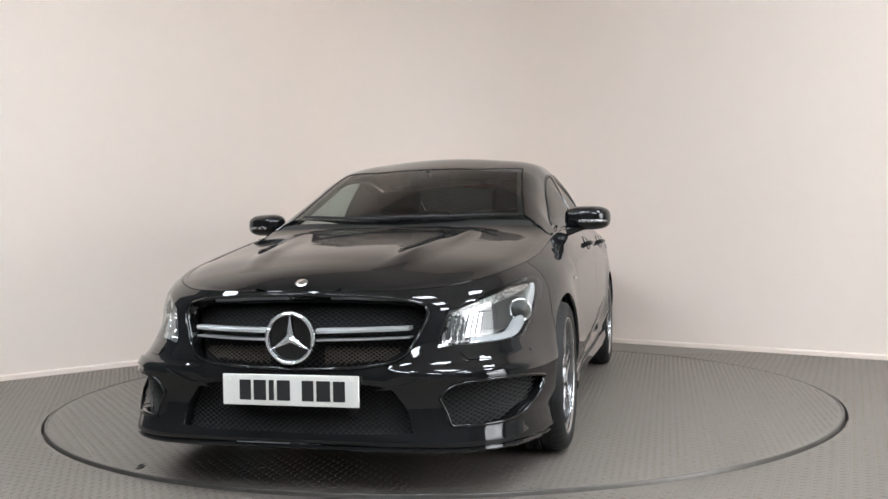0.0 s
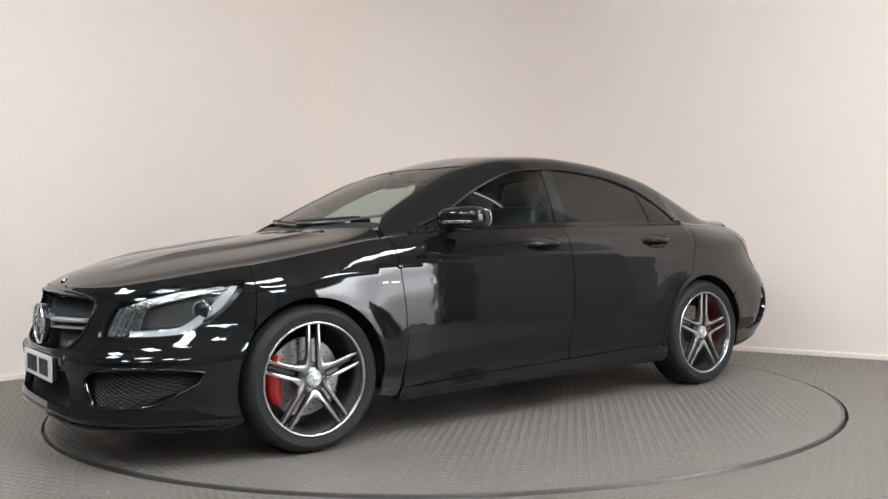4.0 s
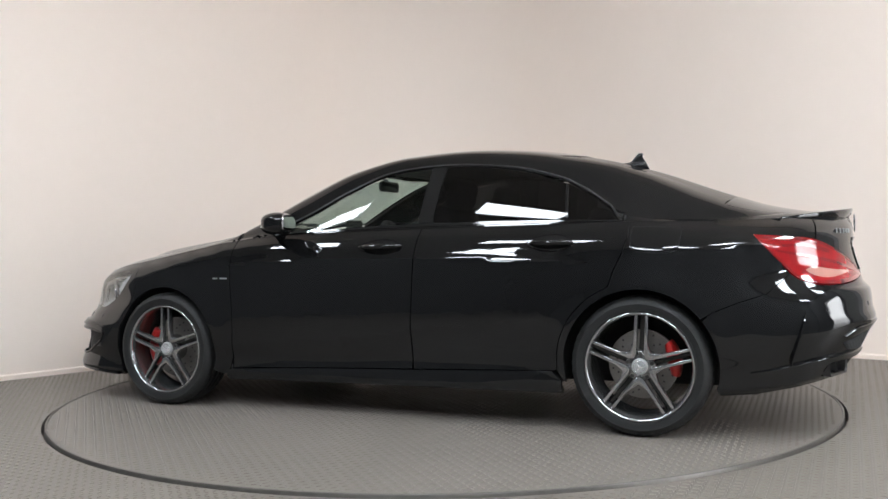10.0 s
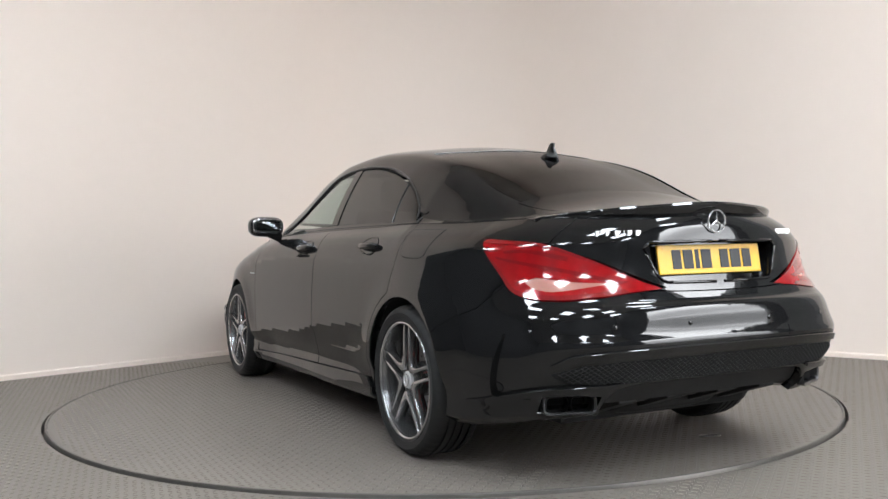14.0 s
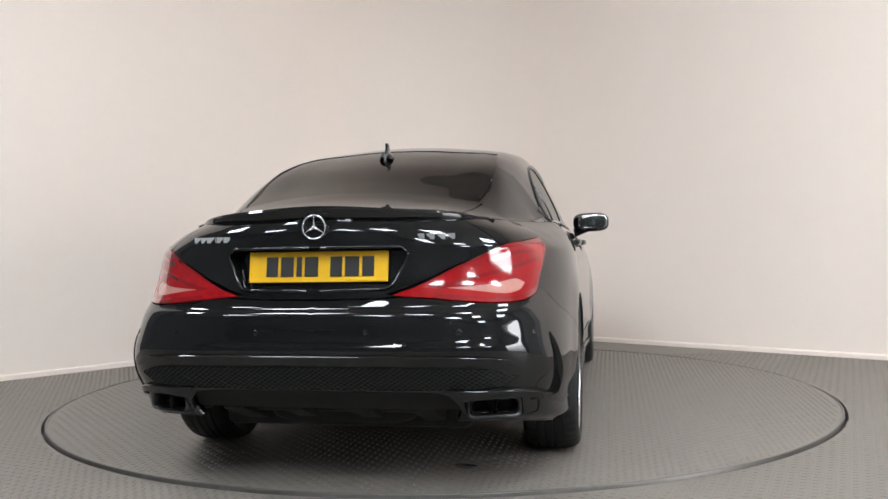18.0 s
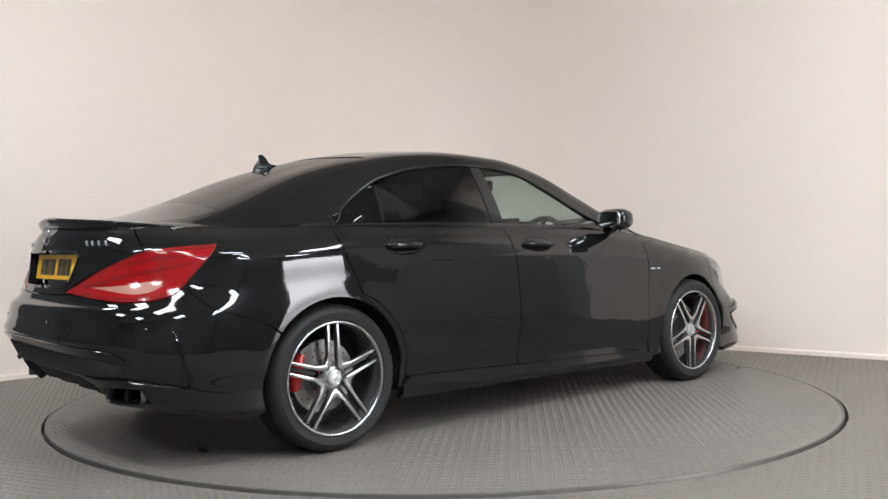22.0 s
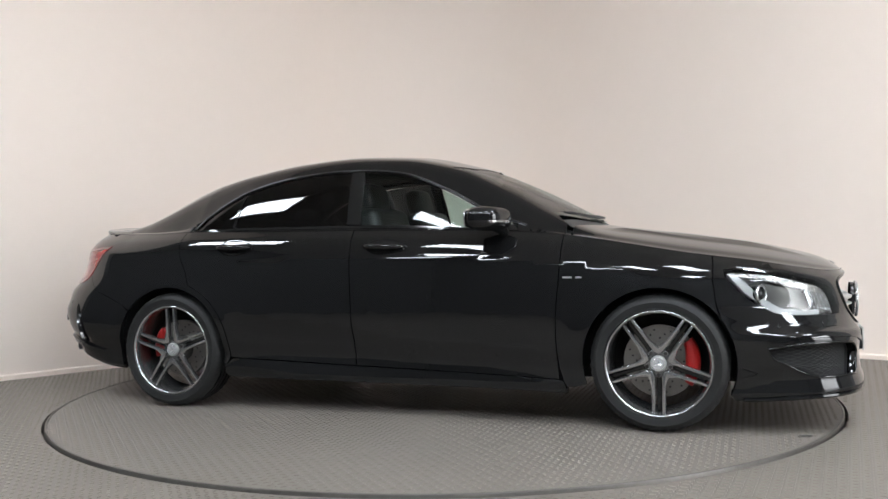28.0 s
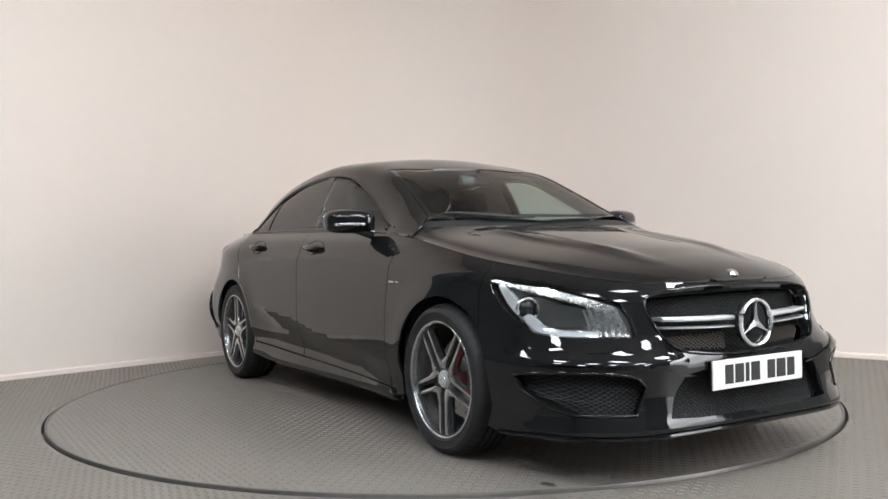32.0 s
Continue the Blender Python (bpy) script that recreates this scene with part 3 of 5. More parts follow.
def floor_and_turntable():
    seg = 128
    bm = bmesh.new()
    ring = [bm.verts.new((R_DISC * 1.007 * math.cos(2 * math.pi * i / seg), DISC_Y + R_DISC * 1.007 * math.sin(2 * math.pi * i / seg), -0.008)) for i in range(seg)]
    low = [bm.verts.new((v.co.x, v.co.y, -0.06)) for v in ring]
    far = []
    for i in range(seg):
        a = 2 * math.pi * i / seg
        k = 14 / max(abs(math.cos(a)), abs(math.sin(a)))
        far.append(bm.verts.new((k * math.cos(a), k * math.sin(a), -0.008)))
    for i in range(seg):
        j = (i + 1) % seg
        bm.faces.new((ring[i], far[i], far[j], ring[j]))
        bm.faces.new((low[i], ring[i], ring[j], low[j]))
    bm.faces.new(low)
    ground = tagged(part("floor", bm, FLOOR, None), "worn grey tread-patterned floor round the turntable", "floor", kind="structure")
    tread("floor_tread", FLOOR, ground, on_floor, 6.0, 20, -0.008)
    ceil = box(30, 30, 0.1, at=(0, 0, H + 0.05))
    tagged(part("ceiling", ceil, CEIL, None), "plain pale ceiling of the photo bay", "ceiling", kind="structure")
    table = empty("turntable")
    tagged(table, "round grey tread-patterned vehicle turntable with a worn steel edge", "turntable")
    bm = bmesh.new()
    prof = [(0.0, -0.05), (R_DISC - 0.014, -0.05), (R_DISC - 0.014, 0.0)]
    vs = [[bm.verts.new((r * math.cos(2 * math.pi * i / seg), r * math.sin(2 * math.pi * i / seg), z)) for i in range(seg)] for r, z in prof[1:]]
    for i in range(seg):
        j = (i + 1) % seg
        bm.faces.new((vs[0][i], vs[0][j], vs[1][j], vs[1][i]))
    bm.faces.new(vs[1])
    bm.faces.new(list(reversed(vs[0])))
    part("deck", bm, DISC, table)
    tread("deck_tread", DISC, table, lambda x, y: np.hypot(x, y) < R_DISC - 0.035, R_DISC)
    bm = lathe([(R_DISC - 0.013, -0.05), (R_DISC - 0.013, 0.002), (R_DISC - 0.010, 0.004), (R_DISC - 0.003, 0.003), (R_DISC, -0.002), (R_DISC, -0.05)], seg, close=True)
    bm.transform(Matrix.Rotation(radians(90), 4, "X"))
    part("edge_strip", bm, STEEL, table, "worn steel edging strip", smooth=40)
    # two oval lifting slots on the deck; a dark face paints the shade inside
    for x, y, a, length, wide in ((2.006, -0.787, 20, 0.064, 0.030), (-1.777, -0.427, 75, 0.105, 0.044)):
        oval = [(length / 2 * math.cos(2 * math.pi * i / 28), wide / 2 * math.sin(2 * math.pi * i / 28), 0.0026) for i in range(28)]
        at = pose(x, y, 0, 0, 0, a)
        slot = part("lifting_slot", tube(oval, 0.0032, 6, closed=True), STEEL, table, "oval steel-rimmed lifting slot", smooth=60, m=at)
        bm = bmesh.new()
        bm.faces.new([bm.verts.new((p[0], p[1], 0.0032)) for p in oval])
        part("slot_shade", bm, INNER, slot, "dark face standing in for the slot's shade", m=at)
    return table


turntable = floor_and_turntable()

# ---- ceiling lights ----
PANEL = glow("lit_panel", (0.84, 0.92, 1.0), 39.0)
FRAME = mat("white_panel_frame", (0.7, 0.7, 0.7), 0.5)


def ceiling_light(sx, sy, name, label, group):
    lamp = empty(name)
    tagged(lamp, label, "ceiling light", group=group)
    part("diffuser", box(sx, sy, 0.02, at=(0, 0, -0.012)), PANEL, lamp)
    for w, d, x, y in ((sx + 0.04, 0.02, 0, sy / 2 + 0.01), (sx + 0.04, 0.02, 0, -sy / 2 - 0.01), (0.02, sy, sx / 2 + 0.01, 0), (0.02, sy, -sx / 2 - 0.01, 0)):
        part("frame", box(w, d, 0.04, 0.003, at=(x, y, -0.02)), FRAME, lamp)
    return lamp


def lights(lamp, turn, pitch):
    """Panels on a square grid that runs along the studio walls, over the hall in front of the turntable."""
    c, sn = math.cos(radians(turn)), math.sin(radians(turn))
    spots = []
    for i in range(-4, 5):
        for j in range(-4, 5):
            x, y = 1.45 + pitch * (i * c - j * sn), -4.1 + pitch * (i * sn + j * c)
            if -6.0 < x < 5.9 and -8.9 < y < -1.3 and math.hypot(x, y) > 2.6:
                spots.append(pose(x, y, H, 0, 0, turn))
    lamp.matrix_basis = spots[0]
    for m in spots[1:]:
        copy_thing(lamp, m)


lights(ceiling_light(1.0, 1.0, "ceiling_light", "white square ceiling light panel, lit", "ceiling light panels"), 42, 2.97)


# ---- the daylit doorway beside the bay ----
def daylight_door():
    door = empty("sectional_door", pose(6.0, -4.4, 0, 0, 0, 0))
    tagged(door, "tall translucent sectional door letting in daylight", "door", kind="structure")
    # daylight through the translucent panels: dim near the ground, brightest under the lintel
    sheet = glow("translucent_panel", (0.95, 0.97, 1.0), 6.0)
    nt = sheet.node_tree
    tc, sep, div, ramp, mul = (nt.nodes.new(n) for n in ("ShaderNodeTexCoord", "ShaderNodeSeparateXYZ", "ShaderNodeMath", "ShaderNodeValToRGB", "ShaderNodeMath"))
    div.operation, mul.operation = "DIVIDE", "MULTIPLY"
    div.inputs[1].default_value, mul.inputs[1].default_value = 3.2, 16.5
    ramp.color_ramp.interpolation = "B_SPLINE"
    levels = ((0.0, 0.12), (0.15, 0.17), (0.30, 0.26), (0.38, 0.62), (0.46, 0.34), (0.65, 0.45), (0.8, 1.0), (1.0, 1.0))
    for i, (at, v) in enumerate(levels):
        e = ramp.color_ramp.elements[i] if i < 2 else ramp.color_ramp.elements.new(at)
        e.position, e.color = at, (v, v, v, 1)
    nt.links.new(tc.outputs["Object"], sep.inputs[0])
    nt.links.new(sep.outputs["Z"], div.inputs[0])
    nt.links.new(div.outputs[0], ramp.inputs[0])
    nt.links.new(ramp.outputs[0], mul.inputs[0])
    nt.links.new(mul.outputs[0], nt.nodes["Principled BSDF"].inputs["Emission Strength"])
    for i in range(7):
        part("panel", box(0.04, 2.6, 0.448, 0.002, at=(0, 0, 0.24 + 0.45 * i)), sheet, door)
    for y in (-1.35, 1.35):
        part("jamb", box(0.1, 0.1, 3.25, 0.005, at=(0, y, 1.625)), FRAME, door)
    part("lintel", box(0.1, 2.8, 0.1, 0.005, at=(0, 0, 3.3)), FRAME, door)
    return door


daylight_door()


# ---- the car ----
car = empty("car")
tagged(car, "glossy black four-door coupe saloon with grey five-spoke wheels", "car")

ARCH_F, ARCH_R = (1.35, 0.325), (-1.35, 0.325)
ARCH = 0.353


def xz(*pts):
    return side_poly(np.array(pts, float))


def cat(*a):
    return np.concatenate([np.asarray(q, float).reshape(-1, 2) for q in a])


def tw(*pts):
    """Points (x, w) on the upper body."""
    p = np.array(pts, float)
    return p * [1, QW]


def lseg(a, b, n=12):
    a, b = np.array(a, float), np.array(b, float)
    return np.array([a + (b - a) * t for t in np.linspace(0, 1, n)])


def curl(x0, x1, w, n):
    """Points along constant w, close together towards the tip of the nose."""
    u = np.linspace(0, 1, n) ** 2.6
    return np.stack([x0 + (x1 - x0) * u, np.full(n, w)], 1)


HEADLIGHT = round_outline([(2.160, 0.542), (2.135, 0.62), (2.108, 0.667), (2.027, 0.705), (1.88, 0.744), (1.73, 0.764), (1.64, 0.762), (1.652, 0.725), (1.735, 0.632), (1.856, 0.561), (1.943, 0.546), (2.085, 0.540)], 0.02, keep=(0, 2, 6))
HL = side_poly(HEADLIGHT)
VENT = front_poly(round_outline([(0.532, 0.366), (0.58, 0.408), (0.70, 0.423), (0.81, 0.416), (0.845, 0.398), (0.838, 0.352), (0.80, 0.296), (0.745, 0.268), (0.575, 0.268)], 0.02, keep=(0, 4, 8)))
GRILLE_H = front_poly(round_outline([(0, 0.724), (0.235, 0.721), (0.40, 0.705), (0.462, 0.685), (0.476, 0.655), (0.466, 0.615), (0.43, 0.54), (0.40, 0.505), (0.355, 0.487), (0.22, 0.470), (0, 0.463)], 0.02, closed=False))
INTAKE_H = front_poly(round_outline([(0, 0.415), (0.3, 0.412), (0.37, 0.398), (0.42, 0.33), (0.445, 0.25), (0.3, 0.243), (0, 0.24)], 0.02, closed=False, keep=(2, 4)))


def yz_of(poly):
    """The outline (L, z) of a panel as (y, z)."""
    q = S_flank(np.asarray(poly, float))
    return q[:, 1:]


def wire_net(name, poly, span, material, offset, pitch, r, mirrored=False):
    """A net of crossing wires within an outline (y, z) on the nose or tail; with mirrored, one on each side."""
    lo, hi = poly.min(0), poly.max(0)
    runs = []
    for sl in (0.62, -0.62):
        for c in np.arange(lo[1] - abs(sl) * (hi[0] - lo[0]), hi[1] + abs(sl) * (hi[0] - lo[0]), pitch):
            y = np.arange(lo[0] + 1e-4, hi[0], 0.011)
            z = c + sl * (y - lo[0])
            ok = inside(np.stack([y, z], 1), poly)
            k = 0
            while k < len(y):
                if not ok[k]:
                    k += 1
                    continue
                e = k
                while e < len(y) and ok[e]:
                    e += 1
                if e - k > 1:
                    runs.append(np.stack([y[k:e], z[k:e]], 1))
                k = e
    if not runs:
        return
    flat = np.concatenate(runs)
    L = flank_from(1, np.maximum(flat[:, 0], 0), flat[:, 1], *span)
    P = np.stack([L, flat[:, 1]], 1)
    X = S_flank(P) + normals_of(S_flank, P) * offset
    V, F, k = [], [], 0
    for run in runs:
        n = len(run)
        x = X[k:k + n]
        k += n
        base = len(V)
        for p in x:
            V += [p + (0, 0, r), p + (r * 1.2 * np.sign(x[0][0]), 0, 0), p - (0, 0, r)]
        for i in range(n - 1):
            for j in (0, 1):
                a = base + 3 * i + j
                F.append((a, a + 1, a + 4, a + 3))
    V = np.array(V)
    for s in ((1, -1) if mirrored else (0,)):
        if s:
            link_mesh(name, V * [1, s, 1], F, material, car, smooth=False)
        else:
            n = len(V)
            link_mesh(name, np.concatenate([V, V * [1, -1, 1]]), F + [tuple(n + i for i in f) for f in F], material, car, smooth=False)


def nose_panels():
    seam_x = 1.62
    l_foot = float(flank_from(0, 1.69, 0.16))
    foot = foot_line(0, l_foot)
    arch = side_poly(circle(*ARCH_F, ARCH, -24, 38, 20))
    seam = xz((1.632, 0.545), (1.61, 0.62), (1.60, 0.70), (1.60, 0.78))
    ls = float(flank_from(0, 1.60, 0.80))
    top_edge = edge_line(ls, 0.0, 50, 0.002)
    outline = cat(foot, arch, seam, top_edge, GRILLE_H, INTAKE_H)
    skin("front_bumper", S_flank, outline, PAINT, car, holes=(HL, VENT), whole=True, step=0.018, rim=0.05, dense=0.012)
    # recessed dark backs behind the openings, and wire nets before them
    skin("grille_back", S_flank, cat(GRILLE_H * [1.06, 1], [(0, 0.46)]), INNER, car, offset=-0.085, rim=0, whole=True)
    skin("intake_back", S_flank, cat(INTAKE_H, [(0, 0.24)]), INNER, car, offset=-0.06, rim=0, whole=True)
    skin("vent_back", S_flank, VENT.mean(0) + (VENT - VENT.mean(0)) * 1.16, INNER, car, offset=-0.055, rim=0)
    wire_net("grille_mesh", yz_of(cat(GRILLE_H, [(0, 0.463)])), (0.0, LF), NETM, -0.066, 0.017, 0.0016)
    wire_net("intake_mesh", yz_of(cat(INTAKE_H, [(0, 0.24)])), (0.0, LF), NETM, -0.042, 0.015, 0.0016)
    wire_net("vent_mesh", yz_of(VENT.mean(0) + (VENT - VENT.mean(0)) * 1.08), (0.0, LF), NETM, -0.038, 0.016, 0.0017, mirrored=True)
    # bright frames and fins
    pg = S_flank(GRILLE_H)
    loop = np.concatenate([pg, (pg * [1, -1, 1])[::-1]])
    bm = tube([tuple(q) for q in loop], 0.007, 6)
    part("grille_surround", bm, GLOSS, car, "gloss black grille surround", smooth=60)
    # radiator net showing low behind the bars, vent frames and the crease over each vent
    wire_net("radiator_net", np.array([(0.095, 0.480), (0.20, 0.484), (0.335, 0.500), (0.385, 0.52), (0.405, 0.553), (0.25, 0.549), (0.105, 0.547)]), (0.0, LF), RADM, -0.052, 0.013, 0.0024, mirrored=True)
    pv = S_flank(VENT)
    for s in (1, -1):
        part("vent_frame", tube([(q[0], s * q[1], q[2]) for q in pv], 0.006, 6, closed=True), PAINT, car, smooth=60)
    crease = front_poly(round_outline([(0.31, 0.395), (0.42, 0.418), (0.53, 0.454), (0.66, 0.470), (0.79, 0.464), (0.848, 0.435), (0.80, 0.444), (0.66, 0.444), (0.53, 0.428), (0.42, 0.402)], 0.02, keep=(0, 5)))
    skin("bumper_crease", S_flank, crease, PAINT, car, offset=0.008, rim=0.012, step=0.02)


nose_panels()


def grille_bars():
    """Twin silver louvre bars and the round emblem."""
    for s in (1, -1):
        for z0, z1, h, nm in ((0.597, 0.604, 0.0092, "upper_louvre"), (0.563, 0.571, 0.0045, "lower_louvre")):
            bm = bmesh.new()
            cols = []
            for i in range(13):
                y = 0.085 + (0.415 - 0.085) * i / 12
                L = float(flank_from(1, y, 0.6, 0, LF))
                p = flank(np.array([L]), np.array([0.6]))[0]
                x = p[0] - 0.012
                z = z0 + (z1 - z0) * i / 12
                hh = h * (1 - 0.15 * i / 12)
                cols.append([bm.verts.new((x + dx, s * y, z + dz)) for dx, dz in ((0.008, hh * 0.2), (0.0, hh), (-0.05, hh * 0.8), (-0.05, -hh * 0.8), (0.0, -hh), (0.008, -hh * 0.2))])
            for a, c in zip(cols, cols[1:]):
                for k in range(6):
                    bm.faces.new((a[k], a[(k + 1) % 6], c[(k + 1) % 6], c[k]))
            bm.faces.new(cols[0])
            bm.faces.new(cols[-1])
            part(nm, bm, SATIN, car, "satin silver grille bar", smooth=30)
    part("emblem_back", lathe([(0.0001, 0.0), (0.084, 0.0), (0.088, -0.006), (0.088, -0.02)], 40), GLOSS, car, smooth=40, m=pose(2.266, 0, 0.575, 0, 0, -90))
    star("grille_emblem", car, pose(2.275, 0, 0.575, 0, 0, 90), 0.088, 0.010)


def star(name, parent, m, r, t):
    """A round emblem: a ring with three tapering arms. It faces along its own -y."""
    ring = [(r * math.cos(2 * math.pi * i / 40), 0, r * math.sin(2 * math.pi * i / 40)) for i in range(40)]
    bm = tube(ring, t * 0.75, 8, closed=True)
    for k in range(3):
        a = radians(90 + 120 * k)
        d, n = Vector((math.cos(a), 0, math.sin(a))), Vector((-math.sin(a), 0, math.cos(a)))
        c = [bm.verts.new(q) for q in (d * r * 0.98, n * t * 1.3 + d * t * 0.6, Vector((0, -t * 0.9, 0)), -n * t * 1.3 + d * t * 0.6, Vector((0, t * 0.4, 0)))]
        bm.faces.new((c[0], c[1], c[2]))
        bm.faces.new((c[0], c[2], c[3]))
        bm.faces.new((c[0], c[4], c[1]))
        bm.faces.new((c[0], c[3], c[4]))
    ob = part(name, bm, EMBLEM, parent, "round chrome three-armed emblem", smooth=40)
    ob.matrix_basis = m
    return ob


grille_bars()


def headlight(s):
    hl = skin("headlight", S_flank, HL, CLEAR, car, rim=0, sides=(s,), step=0.025, label="clear headlight with a white light guide")[0]
    hl.visible_shadow = False
    c = HL.mean(0)
    skin("lamp_housing", S_flank, c + (HL - c) * 1.0, LAMPBK, hl, offset=-0.07, rim=-0.068, sides=(s,))
    # light guide along the lower outer edge, reflector at the inner end, brow strip
    guide = side_poly(round_outline([(2.075, 0.552), (1.95, 0.555), (1.865, 0.570), (1.757, 0.637), (1.688, 0.715), (1.668, 0.748), (1.692, 0.750), (1.730, 0.716), (1.792, 0.652), (1.875, 0.593), (1.955, 0.573), (2.07, 0.569)], 0.02, keep=(0, 5, 6, 11)))
    skin("light_guide", S_flank, guide, DRL, hl, offset=-0.02, rim=0.03, sides=(s,))
    brow = side_poly(round_outline([(2.10, 0.658), (2.02, 0.693), (1.88, 0.731), (1.73, 0.750), (1.70, 0.742), (1.86, 0.706), (2.0, 0.668), (2.088, 0.632)], 0.02, keep=(0, 3, 4, 7)))
    skin("brow_reflector", S_flank, brow, LAMPIN, hl, offset=-0.022, rim=0.03, sides=(s,))
    inner = side_poly(round_outline([(2.148, 0.552), (2.104, 0.654), (2.022, 0.662), (2.052, 0.560)], 0.02, keep=(0, 1, 2, 3)))
    skin("indicator", S_flank, inner, LAMPIN, hl, offset=-0.03, rim=0.03, sides=(s,))
    # clear ribs on the indicator
    for k in range(6):
        x0 = 2.138 - 0.0165 * k
        rib = side_poly(np.array([(x0, 0.560), (x0 - 0.034, 0.648), (x0 - 0.042, 0.648), (x0 - 0.008, 0.560)]))
        skin("indicator_rib", S_flank, rib, CHROME, hl, offset=-0.022, rim=0.01, sides=(s,))
    bez = side_poly(round_outline([(2.045, 0.588), (2.03, 0.640), (1.93, 0.685), (1.80, 0.708), (1.755, 0.675), (1.80, 0.616), (1.89, 0.590)], 0.02))
    skin("lamp_bezel", S_flank, bez, LAMPDK, hl, offset=-0.05, rim=0.015, sides=(s,))
    p = flank(side_poly(np.array([(1.835, 0.64)]))[:, 0], np.array([0.64]))[0]
    bm = lathe([(0.001, 0.02), (0.018, 0.018), (0.032, 0.008), (0.038, 0.0), (0.038, -0.03)], 24)
    m = Matrix.Translation((p[0] - 0.034, s * (p[1] - 0.022), p[2])) @ Matrix.Rotation(radians(-90 + 28 * s), 4, "Z")
    part("projector_lens", bm, GLOSS, hl, smooth=50, m=m)
    ring = [(0.042 * math.cos(2 * math.pi * i / 28), 0.006, 0.042 * math.sin(2 * math.pi * i / 28)) for i in range(28)]
    part("projector_ring", tube(ring, 0.0075, 8, closed=True), CHROME, hl, "bright projector ring", smooth=60, m=m)


for side in (1, -1):
    headlight(side)


def flank_panels():
    G = 0.0025
    # front wing
    l0 = float(flank_from(0, 1.60 - 2 * G, 0.8))
    l1 = float(flank_from(0, 0.90, 0.8))
    arch = side_poly(circle(*ARCH_F, ARCH, 39.5, 198, 46))
    wing = cat(arch, xz((0.955, 0.20), (0.915, 0.20), (0.885, 0.29), (0.872, 0.45), (0.878, 0.60), (0.893, 0.75), (0.90, 0.90)), edge_line(l1, l0, 26, 0.002), xz((1.60 - 2 * G, 0.78), (1.60 - 2 * G, 0.70), (1.606, 0.62), (1.622, 0.552)))
    # close the small strip that borders the lamp
    skin("front_wing", S_flank, wing, PAINT, car, step=0.03)
    # doors
    top1 = edge_line(float(flank_from(0, 0.90 - 2 * G, 0.8)), float(flank_from(0, -0.235, 0.8)), 40, 0.002)
    fd = cat(xz((0.885 - 2 * G, 0.236), (0.868, 0.45), (0.873, 0.60), (0.888, 0.75), (0.895, 0.90)), top1, xz((-0.225, 0.86), (-0.215, 0.60), (-0.205, 0.40), (-0.20, 0.268)))
    door_f = skin("front_door", S_flank, fd, PAINT, car, step=0.018, dense=0.012)
    a0 = 67
    ra = circle(*ARCH_R, ARCH + 0.035, 2, a0, 22)
    top2 = edge_line(float(flank_from(0, -0.235 - 2 * G, 0.8)), float(flank_from(0, -1.30, 0.8)), 36, 0.002)
    rd = cat(xz((-0.205 - 2 * G, 0.268), (-0.211, 0.40), (-0.221, 0.60), (-0.231, 0.86)), top2, xz((-1.298, 0.92), (-1.275, 0.84), (-1.235, 0.76), (-1.215, 0.69)), side_poly(ra)[::-1], xz((-0.958, 0.292)))
    door_r = skin("rear_door", S_flank, rd, PAINT, car, step=0.018, dense=0.012)
    # rear quarter
    tq = edge_line(float(flank_from(0, -1.302, 0.8)), float(flank_from(0, -2.096, 0.95)), 30, 0.002)
    q = cat(side_poly(circle(*ARCH_R, ARCH + 0.03, 2, a0, 22)), xz((-1.22, 0.69), (-1.24, 0.76), (-1.28, 0.84), (-1.303, 0.92)), tq, xz((-2.095, 0.95), (-2.095, 0.896), (-1.97, 0.91), (-1.842, 0.92), (-1.90, 0.85), (-1.955, 0.79), (-1.99, 0.745), (-1.90, 0.66), (-1.78, 0.62), (-1.67, 0.575)), side_poly(circle(*ARCH_R, ARCH, 141, -14, 60)), xz((-0.99, 0.25), (-0.964, 0.292)))
    skin("rear_quarter", S_flank, q, PAINT, car, step=0.02, dense=0.012)
    # side skirt
    sk = cat(xz((0.92, 0.195), (0.90, 0.228), (0.4, 0.245), (-0.3, 0.265), (-0.94, 0.286), (-0.985, 0.245)), foot_line(float(flank_from(0, -0.985, 0.2)), float(flank_from(0, 0.92, 0.2)), 40))
    skin("side_skirt", S_flank, sk, PAINT, car, step=0.03, offset=0.014, rim=0.03)
    return door_f, door_r


DOORS_F, DOORS_R = flank_panels()

# ---- tail ----
TAIL_L = side_poly(round_outline([(-2.292, 0.725), (-2.265, 0.762), (-2.205, 0.825), (-2.10, 0.888), (-1.97, 0.905), (-1.842, 0.915), (-1.905, 0.845), (-1.96, 0.785), (-2.02, 0.725), (-2.10, 0.698), (-2.20, 0.693), (-2.26, 0.705)], 0.02, keep=(0, 5)), LF + MID, LTOT)
TAIL_BAND = side_poly(round_outline([(-2.25, 0.748), (-2.17, 0.757), (-2.085, 0.772), (-2.055, 0.756), (-2.09, 0.733), (-2.15, 0.721), (-2.20, 0.731)], 0.02, keep=(0, 3)), LF + MID, LTOT)


